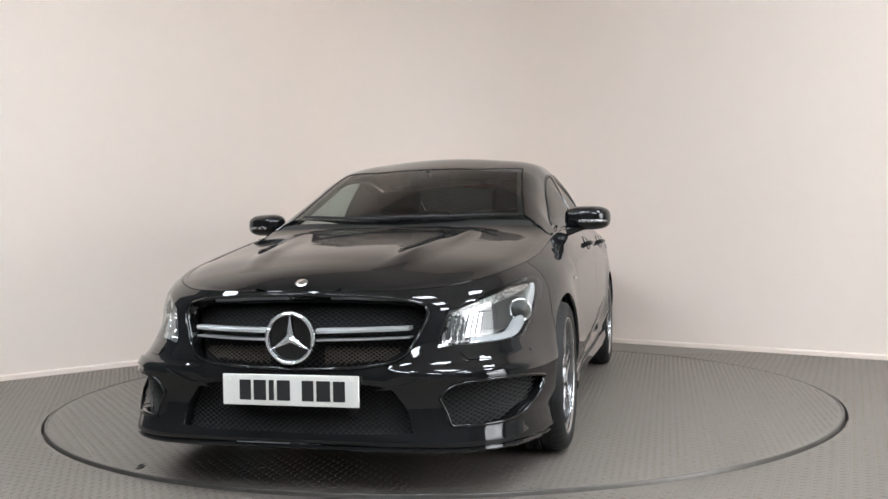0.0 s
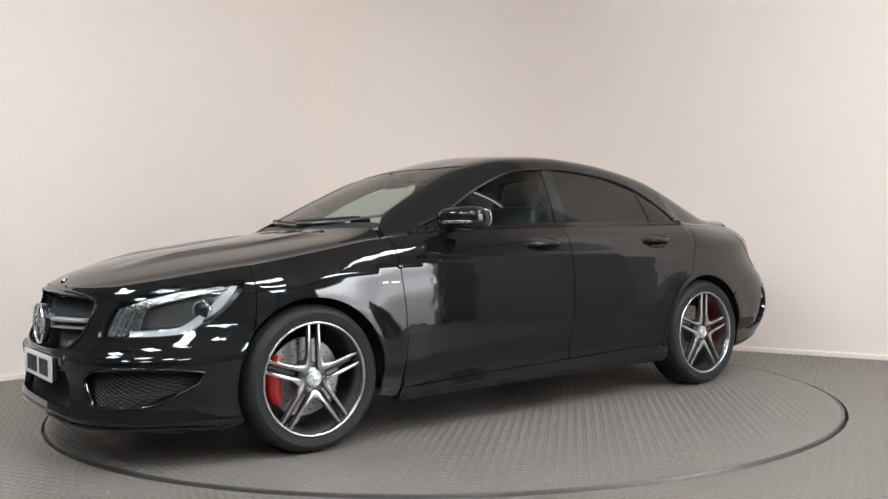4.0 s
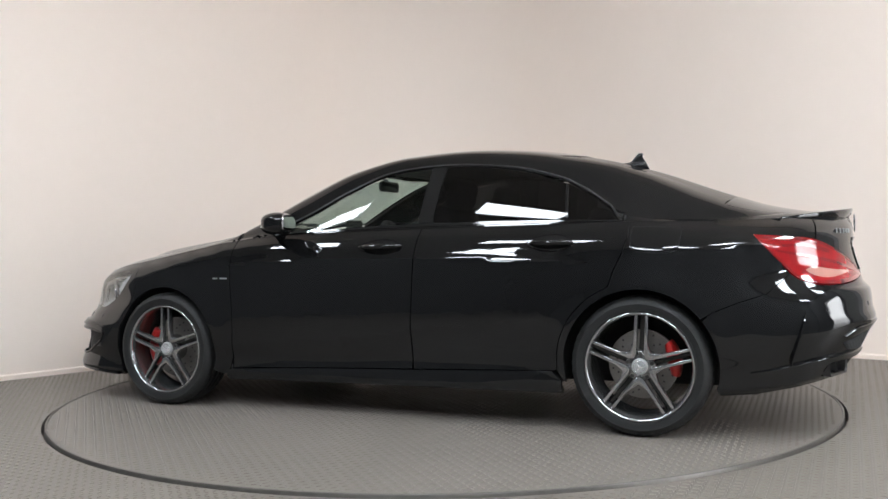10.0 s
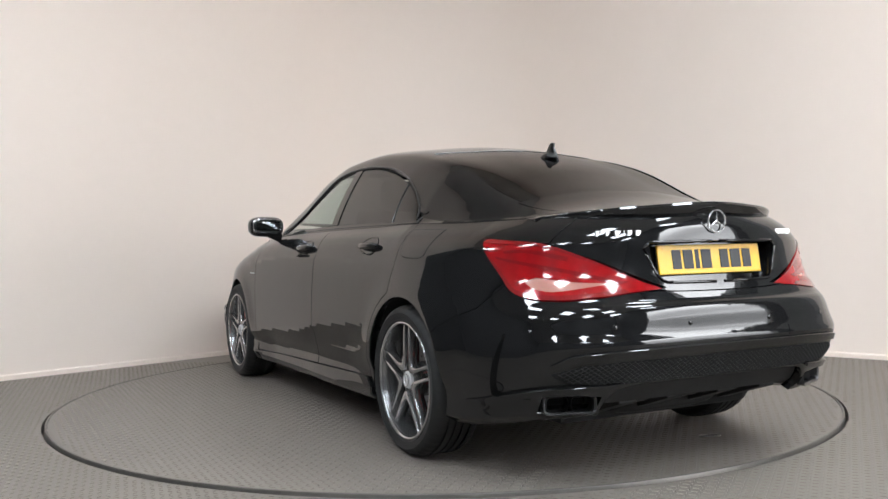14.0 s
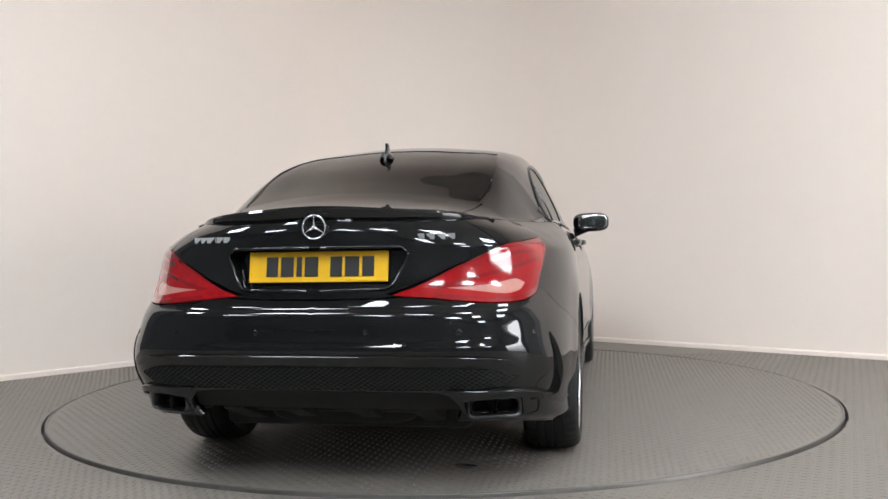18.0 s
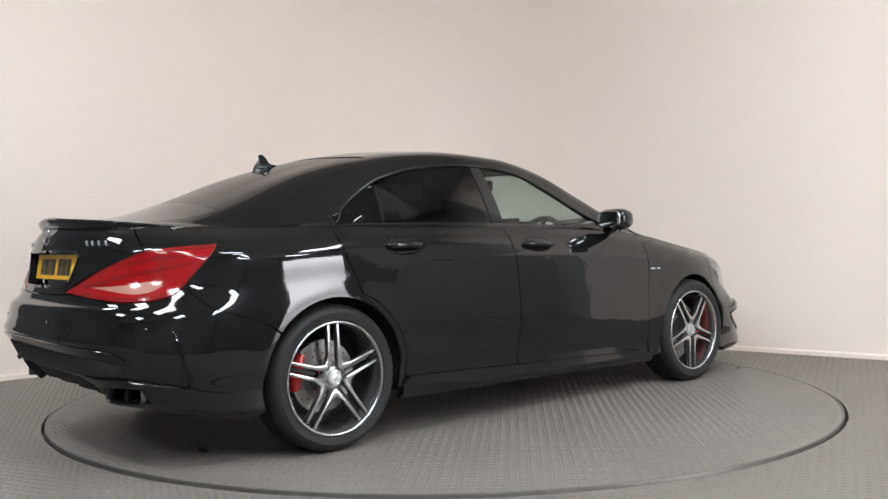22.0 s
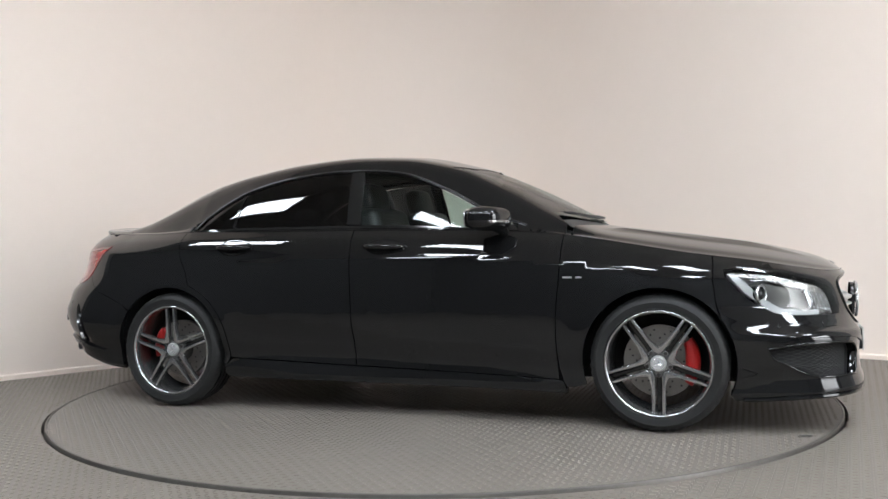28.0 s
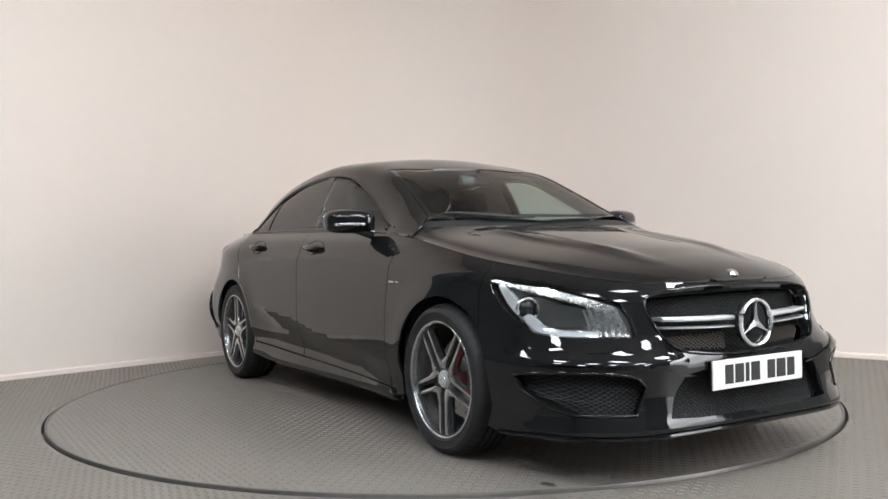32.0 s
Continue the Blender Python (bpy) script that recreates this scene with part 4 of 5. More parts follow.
def tail_panels():
    lid_low = rear_poly(round_outline([(0.0, 0.713), (0.2, 0.715), (0.325, 0.722)], 0.02, closed=False))
    lamp_top = side_poly(round_outline([(-2.293, 0.729), (-2.268, 0.766), (-2.208, 0.829), (-2.10, 0.892)], 0.02, closed=False), LF + MID, LTOT)
    # boot lid's upright face, above the lamps
    l21 = float(flank_from(0, -2.10, 0.95, LF + MID, LTOT))
    ltop = edge_line(l21, LTOT, 30, 0.002)
    rec = rear_poly(round_outline([(0.0, 0.895), (0.31, 0.893), (0.335, 0.87), (0.285, 0.765), (0.255, 0.747), (0.0, 0.742)], 0.02, closed=False, keep=(1, 2)))
    face = cat(lid_low, lamp_top, [(l21, 0.95)], ltop, rec)
    skin("boot_lid_face", S_flank, face, PAINT, car, whole=True, rim=0.05, step=0.02, dense=0.012)
    skin("plate_recess", S_flank, cat(rec), PAINT, car, whole=True, rim=0, offset=-0.048, step=0.028)
    # bumper
    l_foot = float(flank_from(0, -1.70, 0.2))
    cut = rear_poly(round_outline([(0.0, 0.388), (0.2, 0.388), (0.40, 0.386), (0.47, 0.372), (0.503, 0.335)], 0.02, closed=False))
    foot = cat(cut, foot_line(float(flank_from(1, 0.507, 0.29, LF + MID, LTOT)), l_foot, 40))
    arch = side_poly(circle(*ARCH_R, ARCH, 196, 143, 22))
    b = cat(foot, arch, xz((-1.672, 0.5732), (-1.782, 0.618), (-1.9025, 0.658), (-1.9925, 0.7435)))
    lower = side_poly(round_outline([(-2.02, 0.72), (-2.10, 0.693), (-2.20, 0.688), (-2.26, 0.70), (-2.296, 0.722)], 0.02, closed=False), LF + MID, LTOT)
    up = rear_poly(round_outline([(0.325, 0.717), (0.2, 0.711), (0.0, 0.708)], 0.02, closed=False))
    b = cat(b, lower, up)
    exh = rear_poly(round_outline([(0.525, 0.285), (0.52, 0.348), (0.62, 0.356), (0.715, 0.352), (0.715, 0.29)], 0.02, keep=(0, 1, 3, 4)))
    skin("rear_bumper", S_flank, b, PAINT, car, whole=True, step=0.015, rim=0.035, holes=(exh,), dense=0.012)
    for s in (1, -1):
        lamp = skin("tail_lamp", S_flank, TAIL_L, LENSR, car, holes=(TAIL_BAND,), sides=(s,), step=0.025, offset=0.002, label="red tail lamp with a pale lower band")[0]
        skin("reverse_lens", S_flank, TAIL_BAND, LENSW, lamp, sides=(s,), step=0.025, offset=0.0)
        cl = TAIL_L.mean(0)
        ring = cat(TAIL_L, (cl + (TAIL_L - cl) * [0.93, 0.86])[::-1])
        skin("lamp_border", S_flank, ring, LENSD, lamp, sides=(s,), step=0.03, offset=0.0035, rim=0.002)
        gd = side_poly(round_outline([(-2.15, 0.845), (-2.05, 0.872), (-1.96, 0.87), (-1.965, 0.86), (-2.05, 0.86), (-2.15, 0.83)], 0.02, keep=(0, 2, 3, 5)), LF + MID, LTOT)
        skin("light_band", S_flank, gd, LENSD, lamp, sides=(s,), step=0.025, offset=0.004, rim=0.004)
        ln = side_poly(round_outline([(-2.262, 0.752), (-2.17, 0.795), (-2.05, 0.825), (-1.935, 0.848), (-1.94, 0.840), (-2.05, 0.814), (-2.17, 0.783), (-2.255, 0.744)], 0.02, keep=(0, 3, 4, 7)), LF + MID, LTOT)
        skin("light_band", S_flank, ln, LENSD, lamp, sides=(s,), step=0.025, offset=0.004, rim=0.004)
    # black diffuser insert with net texture, and fins
    dif = rear_poly(round_outline([(0.0, 0.48), (0.45, 0.478), (0.62, 0.47), (0.715, 0.44), (0.66, 0.405), (0.50, 0.395), (0.0, 0.393)], 0.02, closed=False, keep=(2, 3, 4)))
    skin("diffuser_back", S_flank, cat(dif), INNER, car, offset=0.002, rim=0.002, whole=True)
    wire_net("diffuser_mesh", yz_of(cat(dif, [(LTOT, 0.393)])), (LF + MID, LTOT), NETM, 0.003, 0.015, 0.0018)
    low = rear_poly(round_outline([(0.0, 0.395), (0.515, 0.395), (0.515, 0.285), (0.0, 0.285)], 0.02, closed=False, keep=(1, 2)))
    skin("diffuser", S_flank, low, INNER, car, offset=-0.034, rim=0, whole=True, label="matt black rear diffuser")
    for y in (-0.36, -0.13, 0.13, 0.36):
        bm = prism([(-2.34, 0.30), (-2.10, 0.22), (-1.95, 0.22), (-1.95, 0.34), (-2.33, 0.36)], 0.085, 0.006)
        part("diffuser_fin", bm, INNER, car, m=Matrix.Translation((0.155, y - 0.0425, 0.0)))
    # twin tailpipes each side
    for s in (1, -1):
        frame_bm = rounded_pipe(0.198, 0.074, 0.010, 0.14)
        part("tailpipe_trim", frame_bm, PIPE, car, "twin square chrome tailpipe trim", smooth=40, m=Matrix.Translation((-2.186, s * 0.622, 0.322)) @ Matrix.Rotation(radians(-22 * s), 4, "Z"))
        for k in (-1, 1):
            part("tailpipe", rounded_pipe(0.084, 0.058, 0.006, 0.10), PIPE, car, smooth=40, m=Matrix.Translation((-2.178, s * 0.620, 0.322)) @ Matrix.Rotation(radians(-22 * s), 4, "Z") @ Matrix.Translation((0, k * 0.045, 0)))
        # added dark plate inside the pipes, in place of the shade of their depth
        part("pipe_shade_plate", box(0.01, 0.18, 0.062), INNER, car, m=Matrix.Translation((-2.105, s * 0.618, 0.318)) @ Matrix.Rotation(radians(-22 * s), 4, "Z"))
    # brow of the bumper over each pair of pipes
    brow = rear_poly(round_outline([(0.475, 0.402), (0.56, 0.396), (0.70, 0.388), (0.79, 0.362), (0.848, 0.312), (0.832, 0.296), (0.775, 0.340), (0.70, 0.364), (0.56, 0.372), (0.485, 0.384)], 0.02, keep=(0, 4, 5, 9)))
    skin("pipe_brow", S_flank, brow, PAINT, car, offset=0.015, rim=0.022, step=0.018)
    # corner fins: an upright blade with a short foot
    for s in (1, -1):
        way = np.array([(-2.055, 0.575), (-2.035, 0.50), (-2.01, 0.42), (-1.992, 0.352), (-2.05, 0.346), (-2.113, 0.341)])
        P = side_poly(round_outline(way, 0.02, closed=False), LF + MID, LTOT)
        base, nn = S_flank(P), normals_of(S_flank, P, out=1)
        bm = bmesh.new()
        cols = []
        for i in range(len(P)):
            o, n = Vector(base[i]), Vector(nn[i])
            t = Vector(base[min(i + 1, len(P) - 1)] - base[max(i - 1, 0)])
            c = n.cross(t).normalized() * 0.004
            up = 0.004 + 0.017 * math.sin(math.pi * i / (len(P) - 1)) ** 0.6
            cols.append([bm.verts.new((q.x, s * q.y, q.z)) for q in (o + c * 1.6 - n * 0.006, o + c * 0.6 + n * up, o - c * 0.6 + n * up, o - c * 1.6 - n * 0.006)])
        for p, q in zip(cols, cols[1:]):
            for k in range(4):
                bm.faces.new((p[k], p[(k + 1) % 4], q[(k + 1) % 4], q[k]))
        bm.faces.new(cols[0])
        bm.faces.new(cols[-1])
        part("bumper_fin", bm, PAINT, car, "black corner air fin", smooth=30)
    # bead added on the plate recess's edge for its highlight, and a ledge over the net
    for s in (1, -1):
        pr = S_flank(rec)
        part("recess_edge", tube([(q[0], s * q[1], q[2]) for q in pr if q[1] > 0.02], 0.006, 6), PAINT, car, smooth=60)
    ledge = rear_poly(round_outline([(0.0, 0.522), (0.45, 0.52), (0.66, 0.505), (0.72, 0.47), (0.62, 0.484), (0.45, 0.492), (0.0, 0.494)], 0.02, closed=False, keep=(3,)))
    skin("bumper_ledge", S_flank, ledge, PAINT, car, offset=0.009, rim=0.012, whole=True, step=0.02)


def rounded_pipe(w, h, t, depth, r=0.02):
    """A short open pipe of rounded-rectangle section along x, mouth at x = 0, running forwards."""
    bm = bmesh.new()

    def loop(a, b, x, rr):
        vs = []
        for cx, cy, a0 in ((a / 2 - rr, b / 2 - rr, 0), (-a / 2 + rr, b / 2 - rr, 90), (-a / 2 + rr, -b / 2 + rr, 180), (a / 2 - rr, -b / 2 + rr, 270)):
            for k in range(5):
                an = radians(a0 + 22.5 * k)
                vs.append(bm.verts.new((x, cx + rr * math.cos(an), cy + rr * math.sin(an))))
        return vs
    L = [loop(w, h, depth, r), loop(w, h, 0.004, r), loop(w - t * 0.6, h - t * 0.6, 0.0, r), loop(w - 2 * t, h - 2 * t, 0.006, r * 0.7), loop(w - 2 * t, h - 2 * t, depth, r * 0.7)]
    for a, b in zip(L, L[1:]):
        n = len(a)
        for i in range(n):
            bm.faces.new((a[i], a[(i + 1) % n], b[(i + 1) % n], b[i]))
    return bm


tail_panels()

# ---- upper body ----
SCREEN_H = cat(lseg((0.985, 1.0), (0.94, 0.82), 8), lseg((0.94, 0.82), (0.83, 0.655), 8), lseg((0.83, 0.655), (0.24, 0.665), 30), lseg((0.24, 0.665), (0.315, 0.82), 8), lseg((0.315, 0.82), (0.335, 1.0), 8)) * [1, QW]
BACK_H = cat(lseg((-0.96, 1.0), (-0.945, 0.82), 8), lseg((-0.945, 0.82), (-0.90, 0.67), 8), lseg((-0.90, 0.67), (-1.70, 0.652), 30), lseg((-1.70, 0.652), (-1.725, 0.80), 8), lseg((-1.725, 0.80), (-1.75, 1.0), 8)) * [1, QW]
DLO = cat(lseg((0.66, 0.035), (0.66, 0.30), 4), lseg((0.655, 0.485), (-1.262, 0.485), 70), lseg((-1.262, 0.485), (-1.262, 0.04), 8), lseg((-1.262, 0.04), (0.66, 0.035), 60)[:-1]) * [1, QW]
LID_W = 0.63


def S_hood(P):
    """The bonnet's skin, counted from the tip so that the nose is finely divided."""
    u = np.maximum(P[:, 0], 0)
    return S_top(np.stack([2.1949 - u * u, P[:, 1]], 1))


def to_hood(p):
    return np.stack([np.sqrt(np.maximum(2.1949 - p[:, 0], 0)), p[:, 1]], 1)


def upper_panels():
    # bonnet
    bon = cat(lseg((2.1949, 1.0), (2.1949, 0.02), 20), curl(2.1945, 1.0, 0.02, 110), lseg((1.0, 0.02), (0.93, 0.35), 8), lseg((0.93, 0.35), (0.935, 0.62), 8), lseg((0.935, 0.62), (1.005, 0.80), 8), lseg((1.005, 0.80), (1.04, 1.0), 8)) * [1, QW]
    skin("bonnet", S_hood, to_hood(bon), PAINT, car, whole=True, step=0.026)
    # the edge strips of the wings beside the bonnet
    ws = cat(lseg((2.194, 0.0), (2.194, 0.014), 2), curl(2.1939, 1.0, 0.014, 110), lseg((1.0, 0.014), (0.96, 0.2), 5), [(0.905, 0.2), (0.905, 0.0)], curl(2.1939, 0.905, 0.0, 110)[::-1]) * [1, QW]
    skin("wing_edge", S_hood, to_hood(ws), PAINT, car, step=0.026)
    # pillars and roof in one frame, with the windscreen and back window left open
    fr = cat(lseg((0.90, 0.0), (0.90, 0.35), 6), lseg((0.90, 0.35), (0.90, 0.60), 6), lseg((0.90, 0.60), (0.835, 0.652), 4) , lseg((0.83, 0.65), (0.235, 0.66), 30), lseg((0.235, 0.66), (0.31, 0.82), 8), lseg((0.31, 0.82), (0.33, 1.0), 8),
             lseg((-0.955, 1.0), (-0.94, 0.82), 8), lseg((-0.94, 0.82), (-0.895, 0.675), 8), lseg((-0.895, 0.673), (-1.702, 0.647), 30), lseg((-1.702, 0.647), (-1.715, LID_W), 3), lseg((-1.715, LID_W), (-2.10, LID_W), 16), [(-2.12, 0.3), (-2.12, 0.0)], lseg((-2.12, 0.0), (0.90, 0.0), 120)[:-1]) * [1, QW]
    skin("cabin_shell", S_top, fr, PAINT, car, holes=(DLO,), whole=True, step=0.035)
    # boot lid
    lid = cat(lseg((-1.754, 1.0), (-1.729, 0.80), 8), lseg((-1.729, 0.80), (-1.706, LID_W + 0.006), 8), lseg((-1.706, LID_W + 0.006), (-2.10, LID_W + 0.006), 14), lseg((-2.12, 0.35), (-2.235, 0.05), 8), lseg((-2.245, 0.3), (-2.248, 1.0), 12)) * [1, QW]
    skin("boot_lid", S_top, lid, PAINT, car, whole=True, step=0.03)
    # glass
    for nm, out, gm, lb in (("windscreen", SCREEN_H, GLASS_W, "clear laminated windscreen"), ("rear_window", BACK_H, GLASS_B, "dark tinted rear window")):
        ob = skin(nm, S_top, out, gm, car, whole=True, step=0.04, rim=0, offset=-0.003, label=lb)[0]
        ob.visible_shadow = False
        c = np.array([out[:, 0].mean(), QW])
        inner = c + (out - c) * [0.93, 0.955]
        inner[:, 1] = np.where(out[:, 1] > QW - 1e-6, QW, inner[:, 1])
        band = cat(out, inner[::-1])
        skin("black_border", S_top, band, GLOSS, ob, whole=True, step=0.04, rim=0, offset=-0.006)
    wins = [("front_side_window", cat([(0.60, 0.045), (0.60, 0.475)], lseg((0.60, 0.475), (-0.235, 0.475), 30), lseg((-0.235, 0.475), (-0.205, 0.045), 6), lseg((-0.205, 0.045), (0.60, 0.045), 26)[1:-1]), GLASS_F, "lightly tinted front side window"),
            ("rear_side_window", cat(lseg((-0.29, 0.045), (-0.32, 0.475), 6), lseg((-0.32, 0.475), (-0.965, 0.475), 24), lseg((-0.965, 0.475), (-0.985, 0.045), 6), lseg((-0.985, 0.045), (-0.29, 0.045), 24)[1:-1]), GLASS_R, "dark privacy-tinted rear side window"),
            ("quarter_window", cat(lseg((-1.005, 0.045), (-0.985, 0.475), 6), lseg((-0.985, 0.475), (-1.25, 0.475), 14), lseg((-1.25, 0.475), (-1.25, 0.045), 6), lseg((-1.25, 0.045), (-1.005, 0.045), 12)[1:-1]), GLASS_R, "dark privacy-tinted quarter window")]
    for nm, out, gm, lb in wins:
        for ob in skin(nm, S_glass, out * [1, QW], gm, car, step=0.04, rim=0.004, offset=-0.008, label=lb):
            ob.visible_shadow = False
    skin("pillar_trim", S_glass, cat(lseg((-0.207, 0.045), (-0.237, 0.475), 6), lseg((-0.318, 0.475), (-0.288, 0.045), 6)) * [1, QW], GLOSS, car, step=0.03, offset=-0.004)
    skin("window_divider", S_glass, cat(lseg((-0.987, 0.045), (-0.967, 0.475), 6), lseg((-0.983, 0.475), (-1.003, 0.045), 6)) * [1, QW], GLOSS, car, step=0.03, offset=-0.004)
    skin("mirror_sail", S_glass, cat([(0.655, 0.045), (0.655, 0.475)], [(0.605, 0.475), (0.605, 0.045)]) * [1, QW], GLOSS, car, step=0.03, offset=-0.004)
    # trim strips round the side windows
    skin("waist_trim", S_top, cat(lseg((0.67, 0.012), (-1.275, 0.012), 60), lseg((-1.275, 0.036), (0.67, 0.036), 60)) * [1, QW], GLOSS, car, step=0.03, offset=0.003, rim=0.006)
    skin("roof_trim", S_top, cat(lseg((0.70, 0.487), (-1.27, 0.487), 60), lseg((-1.28, 0.503), (0.70, 0.503), 60)) * [1, QW], GLOSS, car, step=0.03, offset=0.003, rim=0.006)


def window_line():
    """A slim dark chrome line round each side's windows, added for the gloss trim's sheen."""
    line = cat(lseg((0.70, 0.494), (-1.20, 0.494), 60), lseg((-1.225, 0.47), (-1.268, 0.38), 4), lseg((-1.274, 0.3), (-1.276, 0.03), 6)) * [1, QW]
    P, N = S_top(line), normals_of(S_top, line, out=-1)
    for s in (1, -1):
        part("window_line", tube([tuple((p + n * 0.003) * [1, s, 1]) for p, n in zip(P, N)], 0.0042, 6), PIPE, car, "slim dark chrome line for the window trim's sheen", smooth=60)


upper_panels()
window_line()


# ---- wheels ----
def wheel():
    """A wheel about the y axis, its outer face towards +y, centre of the rim lip at y = 0."""
    rim = part("wheel", lathe([(0.250, -0.006), (0.2515, 0.002), (0.249, 0.007), (0.2435, 0.006), (0.238, -0.004), (0.233, -0.020), (0.228, -0.06), (0.222, -0.17), (0.238, -0.19), (0.249, -0.19), (0.249, -0.10)], 96, close=True), ALLOY, None, "grey alloy wheel with polished five-spoke face", smooth=35)
    lip = lathe([(0.2365, 0.0015), (0.2385, 0.0065), (0.2425, 0.0105), (0.2475, 0.0110), (0.2512, 0.0075), (0.2518, 0.0030), (0.2505, 0.0020), (0.2435, 0.0065), (0.2375, -0.001)], 96, close=True)
    part("polished_lip", lip, POLISH, rim, "bright polished rim lip", smooth=60)
    # tyre with ribs and shoulder blocks
    seg = 144
    prof = [(0.248, -0.012), (0.250, 0.003), (0.255, 0.0105), (0.2575, 0.0125), (0.260, 0.0115), (0.272, 0.0145), (0.285, 0.016), (0.2865, 0.0172), (0.289, 0.0157), (0.299, 0.0115), (0.309, 0.003), (0.3165, -0.012), (0.3205, -0.026)]
    for c in (-0.048, -0.083, -0.118, -0.153):
        prof += [(0.3225, c + 0.005), (0.315, c + 0.004), (0.315, c - 0.004), (0.3225, c - 0.005)]
    prof += [(0.3205, -0.176), (0.309, -0.200), (0.28, -0.215), (0.25, -0.20), (0.248, -0.185)]
    bm = lathe(prof, seg, close=True)
    bm.verts.ensure_lookup_table()
    for r_i, (r, y) in enumerate(prof):
        if 0.307 < r < 0.3226 and (-0.045 < y < 0.004 or y < -0.155):
            for i in range(seg):
                if i % 3 == 0:
                    v = bm.verts[r_i * seg + i]
                    k = (r - 0.0035) / r
                    v.co.x *= k
                    v.co.z *= k
    part("tyre", bm, RUBBER, rim, "black low-profile tyre", smooth=28)
    u = lambda a: Vector((math.cos(a), math.sin(a)))
    a36 = radians(36)
    d, n = u(a36), Vector((math.sin(a36), -math.cos(a36)))
    upper = [d * 0.058 + n * 0.0165, d * 0.2415 + n * 0.0165, d * 0.2405 + n * 0.0302, d * 0.105 + n * 0.0325]
    vee = [(p.x, p.y) for p in upper] + [(0.080, 0.0)] + [(p.x, -p.y) for p in reversed(upper)] + [(0.046, 0.0)]
    for k in range(5):
        rot = Matrix.Rotation(radians(-(90 + 72 * k)), 4, "Y")
        m = rot @ Matrix.Translation((0, -0.034, 0))
        part("spoke", prism(vee, 0.026, 0.004), ALLOY, rim, m=m, smooth=30)
        slim = [(x * 0.99 + 0.0006, z * 0.99) for x, z in vee]
        part("spoke_face", prism(slim, 0.0055, 0.0024), POLISH, rim, m=rot @ Matrix.Translation((0, -0.0095, 0)), smooth=30)
        # uncut bolt hole: a dark disc carries its shade
        part("bolt_hole_shade", lathe([(0.0001, 0.0), (0.0055, 0.0), (0.0055, -0.004)], 12), INNER, rim, m=rot @ Matrix.Translation((0.068, -0.0052, 0)), smooth=40)
        web = box(0.17, 0.016, 0.022, 0.004, at=(0.148, -0.055, 0))
        part("spoke_web", web, GLOSS, rim, m=Matrix.Rotation(radians(-(90 + 36 + 72 * k)), 4, "Y"))
        part("wheel_bolt", lathe([(0.0001, 0.012), (0.009, 0.011), (0.0115, 0.0), (0.0115, -0.02)], 10), LAMPDK, rim, m=Matrix.Rotation(radians(-(90 + 36 + 72 * k)), 4, "Y") @ Matrix.Translation((0.056, -0.032, 0)), smooth=40)
    part("hub", lathe([(0.0001, -0.022), (0.045, -0.022), (0.068, -0.03), (0.075, -0.06), (0.075, -0.12)], 40), ALLOY, rim, smooth=30)
    part("hub_cap", lathe([(0.0001, -0.004), (0.026, -0.005), (0.034, -0.008), (0.037, -0.014), (0.037, -0.03)], 40), SATIN, rim, "silver hub cap", smooth=30)
    e = star("cap_emblem", rim, pose(0, -0.003, 0, 0, 0, 180), 0.026, 0.0028)
    e.parent = rim
    return rim


def brakes(x, y, s, front):
    r = 0.172 if front else 0.160
    bm = lathe([(0.07, 0.0), (r, 0.0), (r, -0.028), (0.07, -0.028)], 64, close=True)
    hat = lathe([(0.0001, 0.03), (0.06, 0.03), (0.072, 0.024), (0.074, -0.002)], 40)
    m = Matrix.Translation((x, s * (y - 0.105), 0.323)) @ (Matrix.Rotation(math.pi, 4, "Z") if s < 0 else Matrix())
    part("brake_disc", merge(bm, hat), ROTOR, car, "grey ventilated brake disc", smooth=30, m=m)
    # dark spots on the disc's face paint the shade of its drilled holes
    holes = bmesh.new()
    for i in range(36):
        a, q = 2 * math.pi * i / 36, 0.092 + 0.02 * (i % 3) + (0.018 if front else 0.010)
        spot = lathe([(0.0001, 0.0008), (0.0045, 0.0008), (0.0045, -0.002)], 8)
        spot.transform(m @ Matrix.Translation((q * math.cos(a), 0, q * math.sin(a))))
        merge(holes, spot)
    tagged(part("drilled_hole_shade", holes, INNER, car), kind="stuff")
    # caliper: a curved red block over the disc's edge
    mid, span = (0, 38) if front else (168, 30)
    bm = bmesh.new()
    cols = []
    for i in range(11):
        t = i / 10
        a = radians(mid + span * (2 * t - 1)) if s > 0 else radians(mid + span * (2 * t - 1))
        w = 0.022 * (0.6 + 0.4 * math.sin(math.pi * t))
        ri, ro = (0.118 if front else 0.115), r + 0.014
        ri += 0.02 * (1 - math.sin(math.pi * t))
        cs, sn = math.cos(a), math.sin(a)
        cols.append([bm.verts.new((x + q * cs, s * (y - 0.118 + h), 0.323 + q * sn)) for q, h in ((ri, -w), (ro, -w - 0.02), (ro, w + 0.012), ((ri + ro) / 2 + 0.01, w + 0.030), (ri + 0.012, w + 0.030), (ri, w + 0.012))])
    for a, c in zip(cols, cols[1:]):
        for k in range(6):
            bm.faces.new((a[k], a[(k + 1) % 6], c[(k + 1) % 6], c[k]))
    bm.faces.new(cols[0])
    bm.faces.new(cols[-1])
    bmesh.ops.bevel(bm, geom=bm.edges[:], offset=0.003, segments=1, affect="EDGES")
    part("brake_caliper", bm, RED, car, "red brake caliper", smooth=35)


